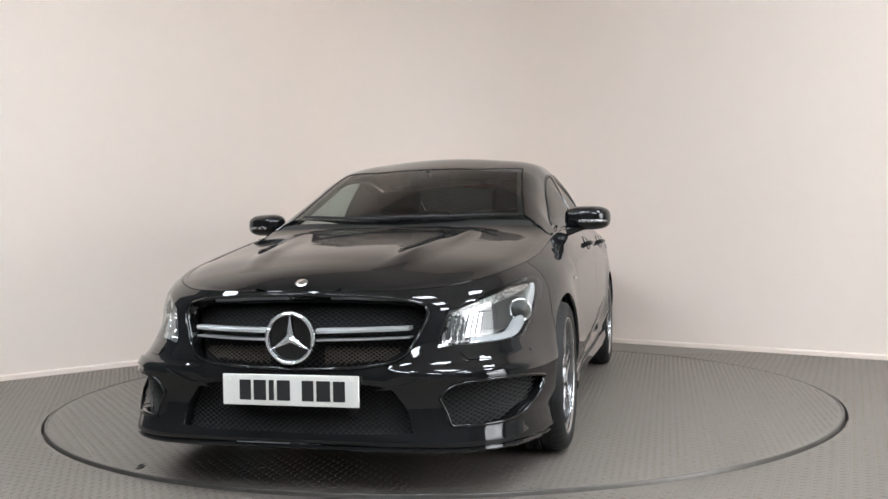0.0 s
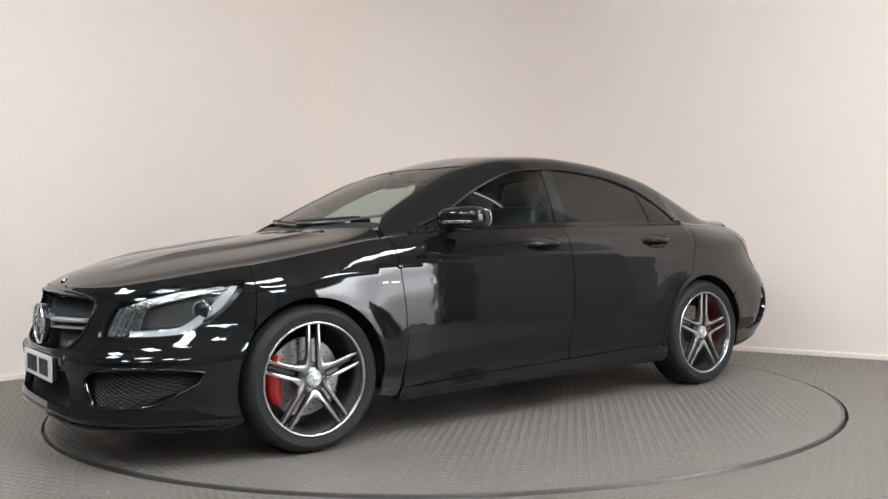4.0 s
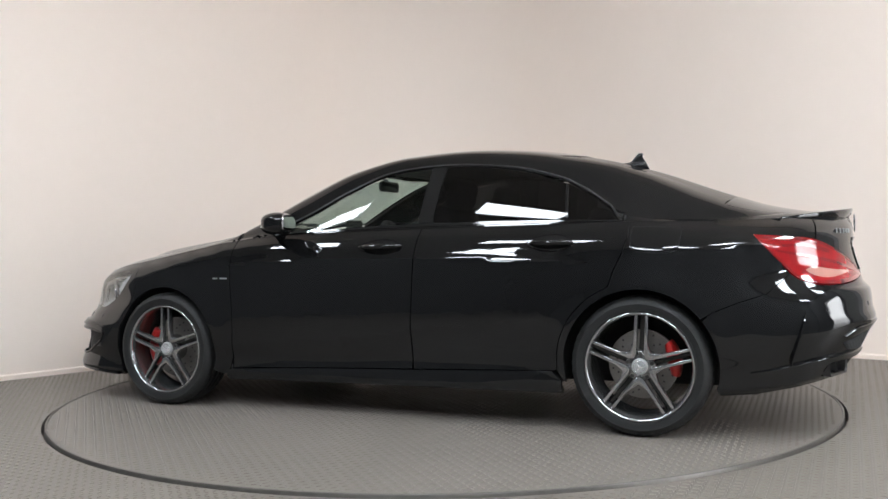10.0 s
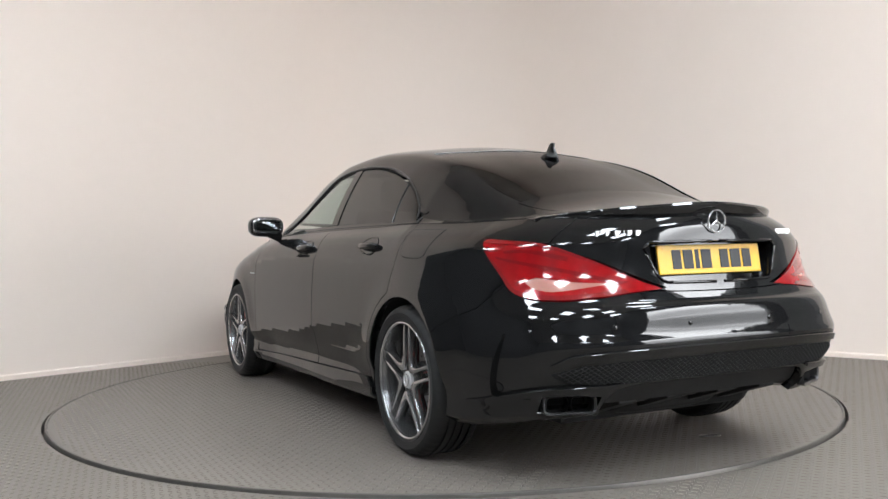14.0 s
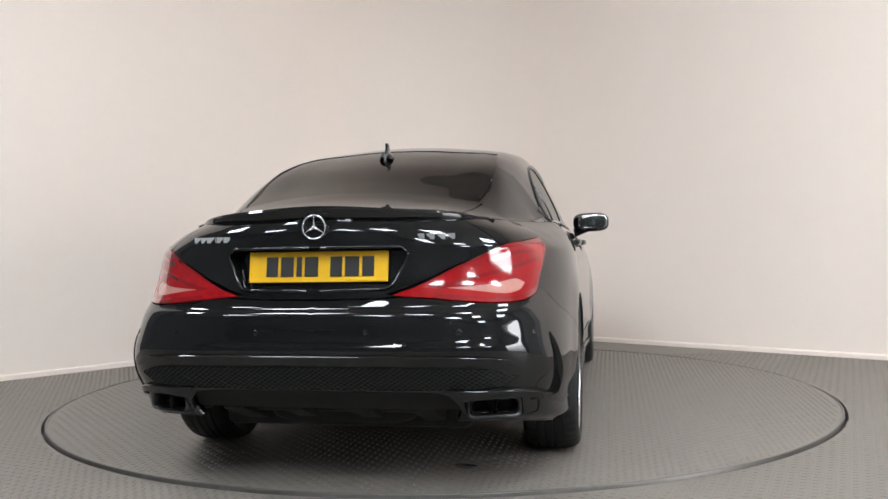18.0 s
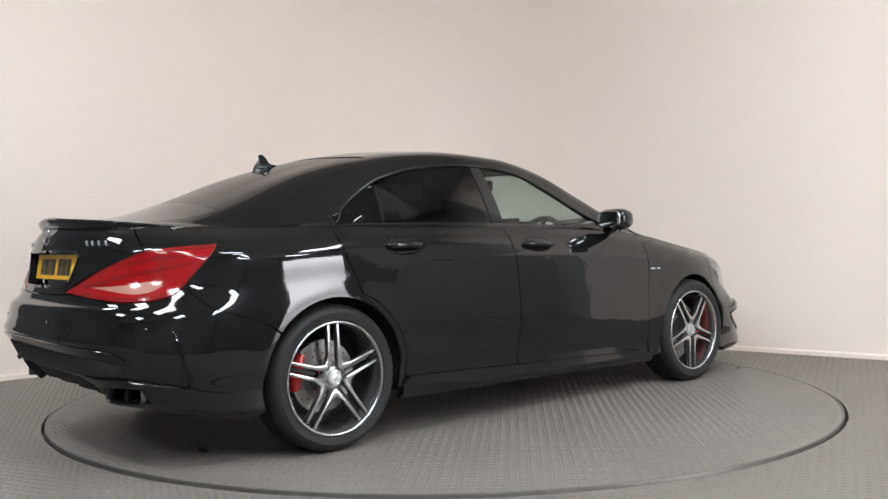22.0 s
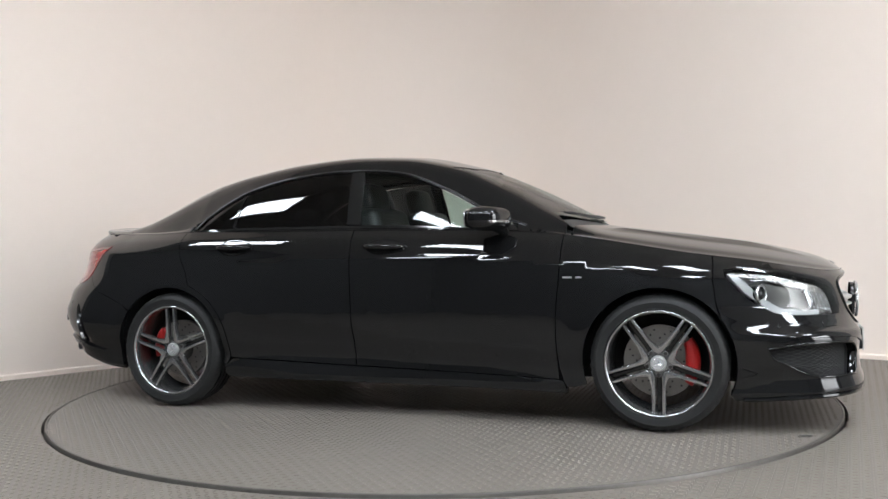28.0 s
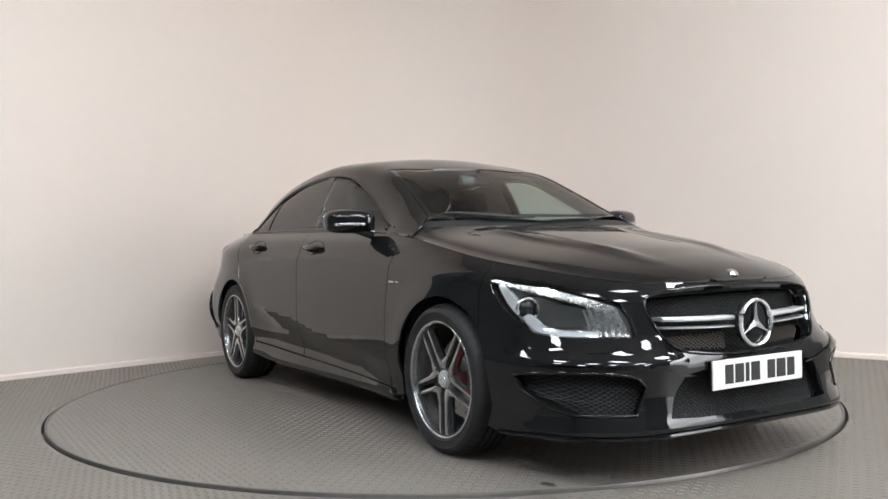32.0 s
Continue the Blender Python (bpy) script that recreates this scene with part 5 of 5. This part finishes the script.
WHEEL_Y = 0.872
w0 = wheel()
w0.parent = car
for i, (x, s, turn) in enumerate(((1.35, 1, 36), (-1.35, 1, 33), (1.35, -1, 0), (-1.35, -1, 38))):
    m = Matrix.Translation((x, s * WHEEL_Y, 0.323)) @ (Matrix.Rotation(math.pi, 4, "Z") if s < 0 else Matrix()) @ Matrix.Rotation(radians(turn), 4, "Y")
    if i == 0:
        w0.matrix_basis = m
    else:
        c = copy_thing(w0, m)
        c.parent = car
    brakes(x, WHEEL_Y, s, x > 0)
    bm = lathe([(0.375, 0.0), (0.372, -0.02), (0.372, -0.33), (0.0001, -0.33)], 40)
    bmesh.ops.delete(bm, geom=[v for v in bm.verts if v.co.z < -0.085], context="VERTS")
    part("arch_liner", bm, INNER, car, "black wheel arch liner", smooth=40, m=Matrix.Translation((x, s * 0.845, 0.33)) @ (Matrix.Rotation(math.pi, 4, "Z") if s < 0 else Matrix()))


# ---- underside and cabin ----
def underside():
    bm = box(3.9, 1.0, 0.16, 0.03, at=(0.0, 0, 0.27))
    part("floorpan", merge(bm, box(1.85, 1.62, 0.10, 0.02, at=(-0.02, 0, 0.25)), box(0.4, 1.1, 0.16, 0.03, at=(1.86, 0, 0.28)), box(0.4, 0.8, 0.14, 0.03, at=(-1.88, 0, 0.34))), INNER, car, "black underbody")
    part("engine_bay_filler", merge(box(0.85, 1.02, 0.45, 0.05, at=(1.45, 0, 0.52)), box(0.05, 1.5, 0.55, 0.01, at=(0.93, 0, 0.60))), INNER, car, "black bulkhead")
    part("boot_lining", box(0.8, 1.02, 0.5, 0.05, at=(-1.65, 0, 0.66)), INNER, car, "black boot lining")
    skin("inner_trim", S_flank, cat(lseg((float(flank_from(0, 0.92, 0.6)), 0.21), (float(flank_from(0, -0.90, 0.6)), 0.23), 30), lseg((float(flank_from(0, -0.95, 0.6)), 0.45), (float(flank_from(0, -1.08, 0.6)), 0.66), 6), lseg((float(flank_from(0, -1.3, 0.6)), 0.93), (float(flank_from(0, 0.92, 0.6)), 0.915), 30)), DASHM, car, offset=-0.05, rim=0, label="dark inner door trim")
    skin("headlining", S_top, cat(lseg((0.26, 1.0), (0.20, 0.64), 8), lseg((0.20, 0.56), (-0.90, 0.56), 20), lseg((-0.88, 0.68), (-0.93, 1.0), 8)) * [1, QW], mat("dark_headlining", (0.03, 0.03, 0.03), 0.9), car, offset=-0.03, rim=0, whole=True)


underside()


def seat(x, y, w=0.50):
    st = part("seat", box(0.52, w, 0.16, 0.05, at=(x, y, 0.48), seg=3), SEATM, car, "black leather seat", smooth=50)
    b = box(0.15, w, 0.62, 0.055, seg=3)
    part("backrest", b, SEATM, st, smooth=50, m=Matrix.Translation((x - 0.33, y, 0.80)) @ Matrix.Rotation(radians(-18), 4, "Y"))
    part("headrest", box(0.10, 0.27, 0.17, 0.045, seg=3), SEATM, st, smooth=50, m=Matrix.Translation((x - 0.46, y, 1.165)) @ Matrix.Rotation(radians(-14), 4, "Y"))
    for k in (-0.06, 0.06):
        part("headrest_post", tube([(x - 0.43, y + k, 1.06), (x - 0.455, y + k, 1.14)], 0.006, 6), SATIN, st)


def cabin():
    for y in (0.37, -0.37):
        seat(0.16, y)
    bench = part("rear_bench", box(0.5, 1.24, 0.16, 0.05, at=(-0.72, 0, 0.50), seg=3), SEATM, car, "black leather rear bench", smooth=50)
    part("bench_backrest", box(0.14, 1.24, 0.55, 0.05, seg=3), SEATM, bench, smooth=50, m=Matrix.Translation((-1.04, 0, 0.80)) @ Matrix.Rotation(radians(-22), 4, "Y"))
    for y in (0.36, -0.36):
        part("rear_headrest", box(0.09, 0.25, 0.12, 0.035, seg=3), SEATM, bench, smooth=50, m=Matrix.Translation((-1.12, y, 1.085)))
    part("parcel_shelf", box(0.45, 1.2, 0.03, 0.008, at=(-1.36, 0, 0.985)), DASHM, car)
    # dashboard with a hooded binnacle, wheel on the right
    bm = merge(box(0.40, 1.40, 0.20, 0.06, at=(0.74, 0, 0.86), seg=3), box(0.2, 1.2, 0.06, 0.025, at=(0.84, 0, 0.945), seg=3), box(0.24, 0.36, 0.08, 0.035, at=(0.64, -0.37, 0.955), seg=3), box(0.5, 0.24, 0.3, 0.04, at=(0.36, 0, 0.55), seg=3))
    part("dashboard", bm, DASHM, car, "dark plastic dashboard", smooth=45)
    part("screen", box(0.015, 0.20, 0.11, 0.005, at=(0.58, 0.0, 1.0)), GLOSS, car, "upright display screen")
    ring = [(0.175 * math.cos(2 * math.pi * i / 36), 0.175 * math.sin(2 * math.pi * i / 36), 0) for i in range(36)]
    m = Matrix.Translation((0.46, -0.37, 0.885)) @ Matrix.Rotation(radians(-66), 4, "Y")
    sw = part("steering_wheel", tube(ring, 0.016, 8, closed=True), SEATM, car, "black steering wheel", smooth=60, m=m)
    part("steering_boss", merge(box(0.13, 0.12, 0.04, 0.018), box(0.32, 0.03, 0.015, 0.005, at=(0, 0, 0)), box(0.03, 0.32, 0.015, 0.005)), DASHM, sw, smooth=45, m=m)
    part("interior_mirror", box(0.035, 0.23, 0.065, 0.015, at=(0.33, 0, 1.255), seg=3), GLOSS, car, "black rear-view mirror", smooth=45)
    part("mirror_stem", tube([(0.33, 0, 1.27), (0.37, 0, 1.31)], 0.012, 8), TRIM, car)


cabin()


# ---- outside fittings ----
def superbox(sx, sy, sz, e=3.0, seg=20):
    """A rounded block."""
    bm = bmesh.new()
    bmesh.ops.create_uvsphere(bm, u_segments=seg * 2, v_segments=seg, radius=1)
    for v in bm.verts:
        r = (abs(v.co.x) ** e + abs(v.co.y) ** e + abs(v.co.z) ** e) ** (1 / e)
        v.co = Vector((v.co.x / r * sx / 2, v.co.y / r * sy / 2, v.co.z / r * sz / 2))
    return bm


def door_mirror(s):
    bm = superbox(0.165, 0.23, 0.122, 3.2)
    for v in bm.verts:
        k = v.co.x / 0.085
        v.co.z *= 1 - 0.18 * max(0, k)
        v.co.y *= 1 - 0.12 * max(0, k)
        v.co.x -= 0.03 * (v.co.y / 0.11) * 1.0
    body = part("door_mirror", bm, PAINT, car, "glossy black door mirror", smooth=60, m=(Matrix.Translation((0.555, 0.905, 1.02)) if s > 0 else Matrix.Diagonal((1, -1, 1, 1)) @ Matrix.Translation((0.555, 0.905, 1.02))))
    g = superbox(0.012, 0.19, 0.092, 4)
    m = Matrix.Translation((0.473, 0.915, 1.022)) @ Matrix.Rotation(radians(11), 4, "Z")
    mm = m if s > 0 else Matrix.Diagonal((1, -1, 1, 1)) @ m
    part("mirror_glass", g, CHROME, body, smooth=60, m=mm)
    pts = [(0.60, 0.80, 0.955), (0.59, 0.84, 0.965), (0.575, 0.89, 0.985)]
    part("mirror_foot", tube([(x, s * y, z) for x, y, z in pts], [0.03, 0.024, 0.026], 10), GLOSS, body, smooth=60)
    arc = [(0.575 + 0.062 * math.cos(a) - 0.02 * math.sin(a), s * (0.90 + 0.105 * math.sin(a)), 1.003) for a in np.linspace(-0.5, 1.35, 14)]
    part("side_repeater", tube(arc, [0.004] + [0.0075] * 12 + [0.004], 6), LAMPIN, body, "slim clear indicator strip", smooth=60)


for side in (1, -1):
    door_mirror(side)


def door_handle(s, x0, x1, z0, z1, owner):
    pts, n = [], 12
    for i in range(n + 1):
        t = i / n
        x, z = x0 + (x1 - x0) * t, z0 + (z1 - z0) * t
        L = float(flank_from(0, x, z))
        q = flank(np.array([L]), np.array([z]))[0]
        pts.append((x, s * (q[1] + 0.004 + 0.027 * math.sin(math.pi * min(1, max(0, t))) ** 0.5), z))
    bm = tube(pts, [0.008] + [0.0148] * (n - 1) + [0.008], 12)
    h = part("door_handle", bm, PAINT, owner, "black door handle", smooth=60)
    mid = (x0 + x1) / 2
    bowl = round_outline([(x0 + 0.025, z0 - 0.002), (mid + 0.05, z0 + 0.034), (mid - 0.05, z0 + 0.034), (x1 + 0.012, z1), (mid - 0.05, z1 - 0.036), (mid + 0.05, z1 - 0.036)], 0.01)
    skin("handle_recess", S_flank, side_poly(bowl), GLOSS, owner, offset=0.0015, rim=0, sides=(s,), step=0.02)
    rim = S_flank(side_poly(bowl))
    part("recess_rim", tube([(q[0], s * q[1], q[2]) for q in rim], 0.0042, 6, closed=True), PAINT, owner, smooth=60)


for i, s in enumerate((1, -1)):
    door_handle(s, 0.068, -0.148, 0.888, 0.892, DOORS_F[i])
    door_handle(s, -0.842, -1.043, 0.896, 0.896, DOORS_R[i])


def plate(name, m, material, label):
    p = part(name, box(0.52, 0.008, 0.111, 0.003), material, car, label)
    p.matrix_basis = m
    x = -0.193
    for w in (0.044, 0.048, 0.020, 0.050, 0.0, 0.044, 0.052, 0.044):
        if w == 0.0:
            x += 0.034
            continue
        part("plate_bar", box(w, 0.003, 0.072, 0.001, at=(x + w / 2, -0.0048, 0)), BAR, p)
        x += w + 0.011
    for sx in (-0.235, 0.235):
        part("plate_screw", lathe([(0.0001, -0.002), (0.005, -0.0015), (0.006, 0.0)], 10), p.data.materials[0], p, m=Matrix.Translation((sx, -0.004, 0.035)))
    return p


plate("front_plate", pose(2.283, 0, 0.391, 0, 0, 90), WHITEP, "white front plate with dark bars")
part("plate_holder", box(0.02, 0.5, 0.1, 0.004, at=(2.27, 0, 0.391)), TRIM, car)
plate("rear_plate", pose(-2.243, 0, 0.826, -9, 0, -90), YELLOWP, "yellow rear plate with dark bars")
part("rear_plate_holder", box(0.02, 0.5, 0.1, 0.004), TRIM, car, m=pose(-2.232, 0, 0.826, 0, 9, 0))
star("boot_emblem", car, pose(-2.281, 0, 0.968, 0, 0, -90), 0.042, 0.0038)


def badges():
    """Small bright bars in place of lettering."""
    def row(cx, z, y0, widths, h, gap, face):
        y = y0
        for w in widths:
            yc = y - w / 2 if face < 0 else y + w / 2
            L = float(flank_from(1, abs(yc), z, LF + MID, LTOT))
            q = flank(np.array([L]), np.array([z]))[0]
            sgn = 1 if yc > 0 else -1
            b = box(0.004, w, h, 0.001)
            ang = math.degrees(math.atan2(q[1], 9.0)) * 2.2
            part("badge_bar", b, SATIN, car, "small chrome badge bar", m=Matrix.Translation((q[0] - 0.002, yc, z)) @ Matrix.Rotation(radians(ang * sgn), 4, "Z"))
            y += (w + gap) * (-1 if face < 0 else 1)
    row(0, 0.928, 0.50, (0.026, 0.022, 0.028, 0.0001, 0.024, 0.024), 0.020, 0.008, -1)
    row(0, 0.928, -0.365, (0.024, 0.028, 0.030, 0.026), 0.020, 0.006, -1)
    for s in (1, -1):
        for k, w in enumerate((0.030, 0.045)):
            x = 0.985 - 0.055 * k
            q = flank(np.array([float(flank_from(0, x, 0.727))]), np.array([0.727]))[0]
            part("side_badge_bar", box(w, 0.004, 0.008, 0.001), SATIN, car, "small chrome side badge bar", m=Matrix.Translation((x, s * (q[1] + 0.001), 0.727)))
    p = top(np.array([2.115]), np.array([1.0]))[0]
    part("bonnet_badge", lathe([(0.0001, 0.006), (0.018, 0.005), (0.024, 0.0)], 24), CHROME, car, "small round chrome bonnet badge", smooth=40, m=Matrix.Translation((2.165, 0, float(mid_z(2.165)) + 0.002)) @ Matrix.Rotation(radians(30), 4, "Y") @ Matrix.Rotation(radians(90), 4, "X"))


badges()


def roof_fin():
    z = float(mid_z(-1.19))
    bm = prism([(-1.12, float(mid_z(-1.12)) - 0.004), (-1.165, z + 0.022), (-1.195, z + 0.058), (-1.207, z + 0.068), (-1.232, z + 0.067), (-1.228, z + 0.046), (-1.25, z + 0.012), (-1.27, float(mid_z(-1.27)) - 0.01)], 0.014, 0.005)
    fin = part("roof_aerial", bm, PAINT, car, "black shark-fin roof aerial", smooth=50, m=Matrix.Translation((0, -0.007, 0)))
    foot = lathe([(0.0001, 0.022), (0.016, 0.02), (0.028, 0.012), (0.033, 0.0), (0.033, -0.012)], 24)
    foot.transform(Matrix.Translation((-1.19, 0.007, z)) @ Matrix.Rotation(radians(8), 4, "Y") @ Matrix.Scale(1.9, 4, (1, 0, 0)) @ Matrix.Rotation(radians(90), 4, "X"))
    part("aerial_foot", foot, PAINT, fin, smooth=50)


roof_fin()


def spoiler():
    bm = bmesh.new()
    cols = []
    rear = EX < -1.5
    ex, ey = EX[rear], EY[rear]
    for y in np.linspace(-0.60, 0.60, 49):
        i = np.argmin(np.abs(ey - abs(y)) + (ex > -1.95) * 9)
        xe = float(ex[i])
        k = 1 - (abs(y) / 0.602) ** 5
        w = float(top_from(1, xe + 0.12, abs(y))[0])
        z0 = float(top(np.array([xe + 0.12]), np.array([w]))[0, 2])
        wb = float(top_from(1, xe + 0.04, abs(y))[0])
        zt = float(top(np.array([xe + 0.04]), np.array([wb]))[0, 2]) - 0.002
        cols.append([bm.verts.new(p) for p in ((xe + 0.12, y, z0 + 0.002), (xe + 0.05, y, max(z0, zt - 0.01) + 0.005 * k), (xe - 0.020 * k, y, zt + 0.022 * k), (xe - 0.026 * k, y, zt + 0.014 * k), (xe - 0.018 * k, y, zt - 0.012), (xe + 0.03, y, zt - 0.045))])
    for a, c in zip(cols, cols[1:]):
        for k in range(6):
            bm.faces.new((a[k], a[(k + 1) % 6], c[(k + 1) % 6], c[k]))
    bm.faces.new(cols[0])
    bm.faces.new(cols[-1])
    part("boot_spoiler", bm, PAINT, car, "black lip spoiler on the boot lid", smooth=40)


spoiler()


def cowl_and_wipers():
    skin("cowl", S_top, cat(lseg((1.06, 1.0), (1.02, 0.80), 8), lseg((1.02, 0.80), (0.945, 0.62), 8), lseg((0.86, 0.62), (0.93, 0.82), 8), lseg((0.93, 0.82), (0.97, 1.0), 8)) * [1, QW], TRIM, car, whole=True, offset=-0.012, rim=0)
    for y0, y1 in ((0.50, -0.12), (-0.05, -0.55)):
        pts = []
        for t in np.linspace(0, 1, 9):
            y = y0 + (y1 - y0) * t
            x = 0.955 - 0.10 * (abs(y) / 0.6) ** 2 - 0.02 * t
            w = float(top_from(1, x, abs(y))[0])
            pts.append((x, y, float(top(np.array([x]), np.array([w]))[0, 2]) + 0.012))
        part("wiper", tube(pts, [0.004] + [0.008] * 7 + [0.004], 6), TRIM, car, "black windscreen wiper", smooth=60)


cowl_and_wipers()


def front_lip():
    """Splitter lip under the bumper and the canards at its corners."""
    bm = bmesh.new()
    cols = []
    l_end = float(flank_from(0, 1.72, 0.16))
    Ls = np.linspace(0, l_end, 40)
    P = S_flank(np.stack([Ls, foot_line(0, l_end, 40)[:, 1] + 0.012], 1))
    N = normals_of(S_flank, np.stack([Ls + 1e-4, foot_line(0, l_end, 40)[:, 1] + 0.03], 1), out=1)
    N[:, 2] = 0
    rows = [(p, n) for p, n in zip(P, N)]
    full = [(p * [1, -1, 1], n * [1, -1, 1]) for p, n in reversed(rows[1:])] + rows
    for p, n in full:
        p, n = Vector(p), Vector(n).normalized()
        cols.append([bm.verts.new(q) for q in (p + Vector((0, 0, 0.012)), p + n * 0.014 + Vector((0, 0, 0.004)), p + n * 0.016 + Vector((0, 0, -0.004)), p + n * 0.008 + Vector((0, 0, -0.012)), p - n * 0.12 + Vector((0, 0, -0.012)))])
    for a, c in zip(cols, cols[1:]):
        for k in range(4):
            bm.faces.new((a[k], a[k + 1], c[k + 1], c[k]))
    part("splitter_lip", bm, PAINT, car, "glossy black splitter lip", smooth=40)


front_lip()


# ---- small fittings ----
def small_fittings():
    # park sensors in both bumpers
    for front, pts in ((True, ((0.80, 0.50),)), (False, ((0.20, 0.60), (0.52, 0.60), (0.76, 0.585)))):
        for y, z in pts:
            for s in (1, -1):
                L = float(flank_from(1, y, z, 0.0, LF) if front else flank_from(1, y, z, LF + MID, LTOT))
                P = np.array([(L, z)])
                q, n = S_flank(P)[0], normals_of(S_flank, P, out=1)[0]
                rot = Vector((0, 1, 0)).rotation_difference(Vector((n[0], s * n[1], n[2]))).to_matrix().to_4x4()
                bm = lathe([(0.0001, 0.0025), (0.007, 0.0025), (0.009, 0.0015), (0.0095, -0.002)], 14)
                part("park_sensor", bm, GLOSS, car, "round black parking sensor", smooth=40, m=Matrix.Translation((q[0], s * q[1], q[2])) @ rot)
    # headlight washer covers
    for s in (1, -1):
        o = side_poly(round_outline([(2.135, 0.515), (2.07, 0.512), (2.075, 0.488), (2.135, 0.490)], 0.01, keep=(0, 1, 2, 3)))
        skin("washer_cover", S_flank, o, PAINT, car, sides=(s,), offset=0.003, rim=0.004, step=0.02)
    # fuel flap on the left rear quarter; a dark bead paints its gap's shade
    flap = side_poly(round_outline([(-1.318, 0.962), (-1.316, 0.90), (-1.325, 0.858), (-1.36, 0.846), (-1.43, 0.843), (-1.50, 0.845), (-1.528, 0.862), (-1.536, 0.90), (-1.538, 0.958)], 0.01, keep=(0, 8)))
    skin("fuel_flap", S_flank, flap, PAINT, car, sides=(1,), offset=0.0015, rim=0.003, step=0.02)
    seam = S_flank(flap)
    part("flap_gap_shade", tube([tuple(q) for q in seam], 0.0019, 5, closed=True), INNER, car, smooth=60)
    # slim wing inserts behind the front wheels
    for s in (1, -1):
        o = xz((1.02, 0.735), (0.915, 0.735), (0.912, 0.718), (1.03, 0.723))
        skin("wing_insert", S_flank, o, GLOSS, car, sides=(s,), offset=0.0015, rim=0.002, step=0.02)
    # reflectors low on the rear bumper and the third brake lamp
    part("high_brake_lamp", box(0.012, 0.22, 0.012, 0.003, at=(-1.03, 0, float(mid_z(-1.03)) - 0.045)), LENSD, car, "slim dark red brake lamp")
    # tow cover on the rear bumper
    o = rear_poly(round_outline([(0.30, 0.565), (0.37, 0.565), (0.37, 0.505), (0.30, 0.505)], 0.01, keep=(0, 1, 2, 3)))
    skin("tow_cover", S_flank, o, PAINT, car, sides=(-1,), offset=0.0015, rim=0.004, step=0.02)
    # exhaust silencer under the tail
    bm = superbox(0.32, 0.62, 0.15, 4)
    part("silencer", bm, INNER, car, "dark exhaust silencer", smooth=60, m=Matrix.Translation((-1.86, 0, 0.28)))


small_fittings()


# ---- movement ----
def motions():
    rows = [(0.0, -104.4), (1.0, -114.0), (2.0, -123.8), (3.0, -133.7), (4.0, -143.5), (5.0, -153.4), (6.0, -163.2), (7.0, -172.85), (8.0, -182.6), (9.0, -192.75), (10.0, -202.9), (11.0, -213.0), (12.0, -222.8), (13.0, -232.5), (14.0, -242.2), (15.0, -251.9), (16.0, -261.6), (17.0, -271.3), (18.0, -280.9), (19.0, -290.4), (20.0, -300.1), (21.0, -309.8), (22.0, -319.6), (23.0, -329.3), (24.0, -339.1), (25.0, -349.0), (26.0, -359.0), (27.0, -369.3), (28.0, -379.6), (29.0, -389.6), (30.0, -399.4), (31.0, -409.3), (32.0, -418.5)]
    spin = [(t, pose(0, 0, 0, 0, 0, a)) for t, a in rows]
    walk(turntable, [(t, pose(0, DISC_Y, 0) @ m) for t, m in spin])
    walk(car, [(t, m @ pose(0.009, 0.023, 0.0)) for t, m in spin])


motions()
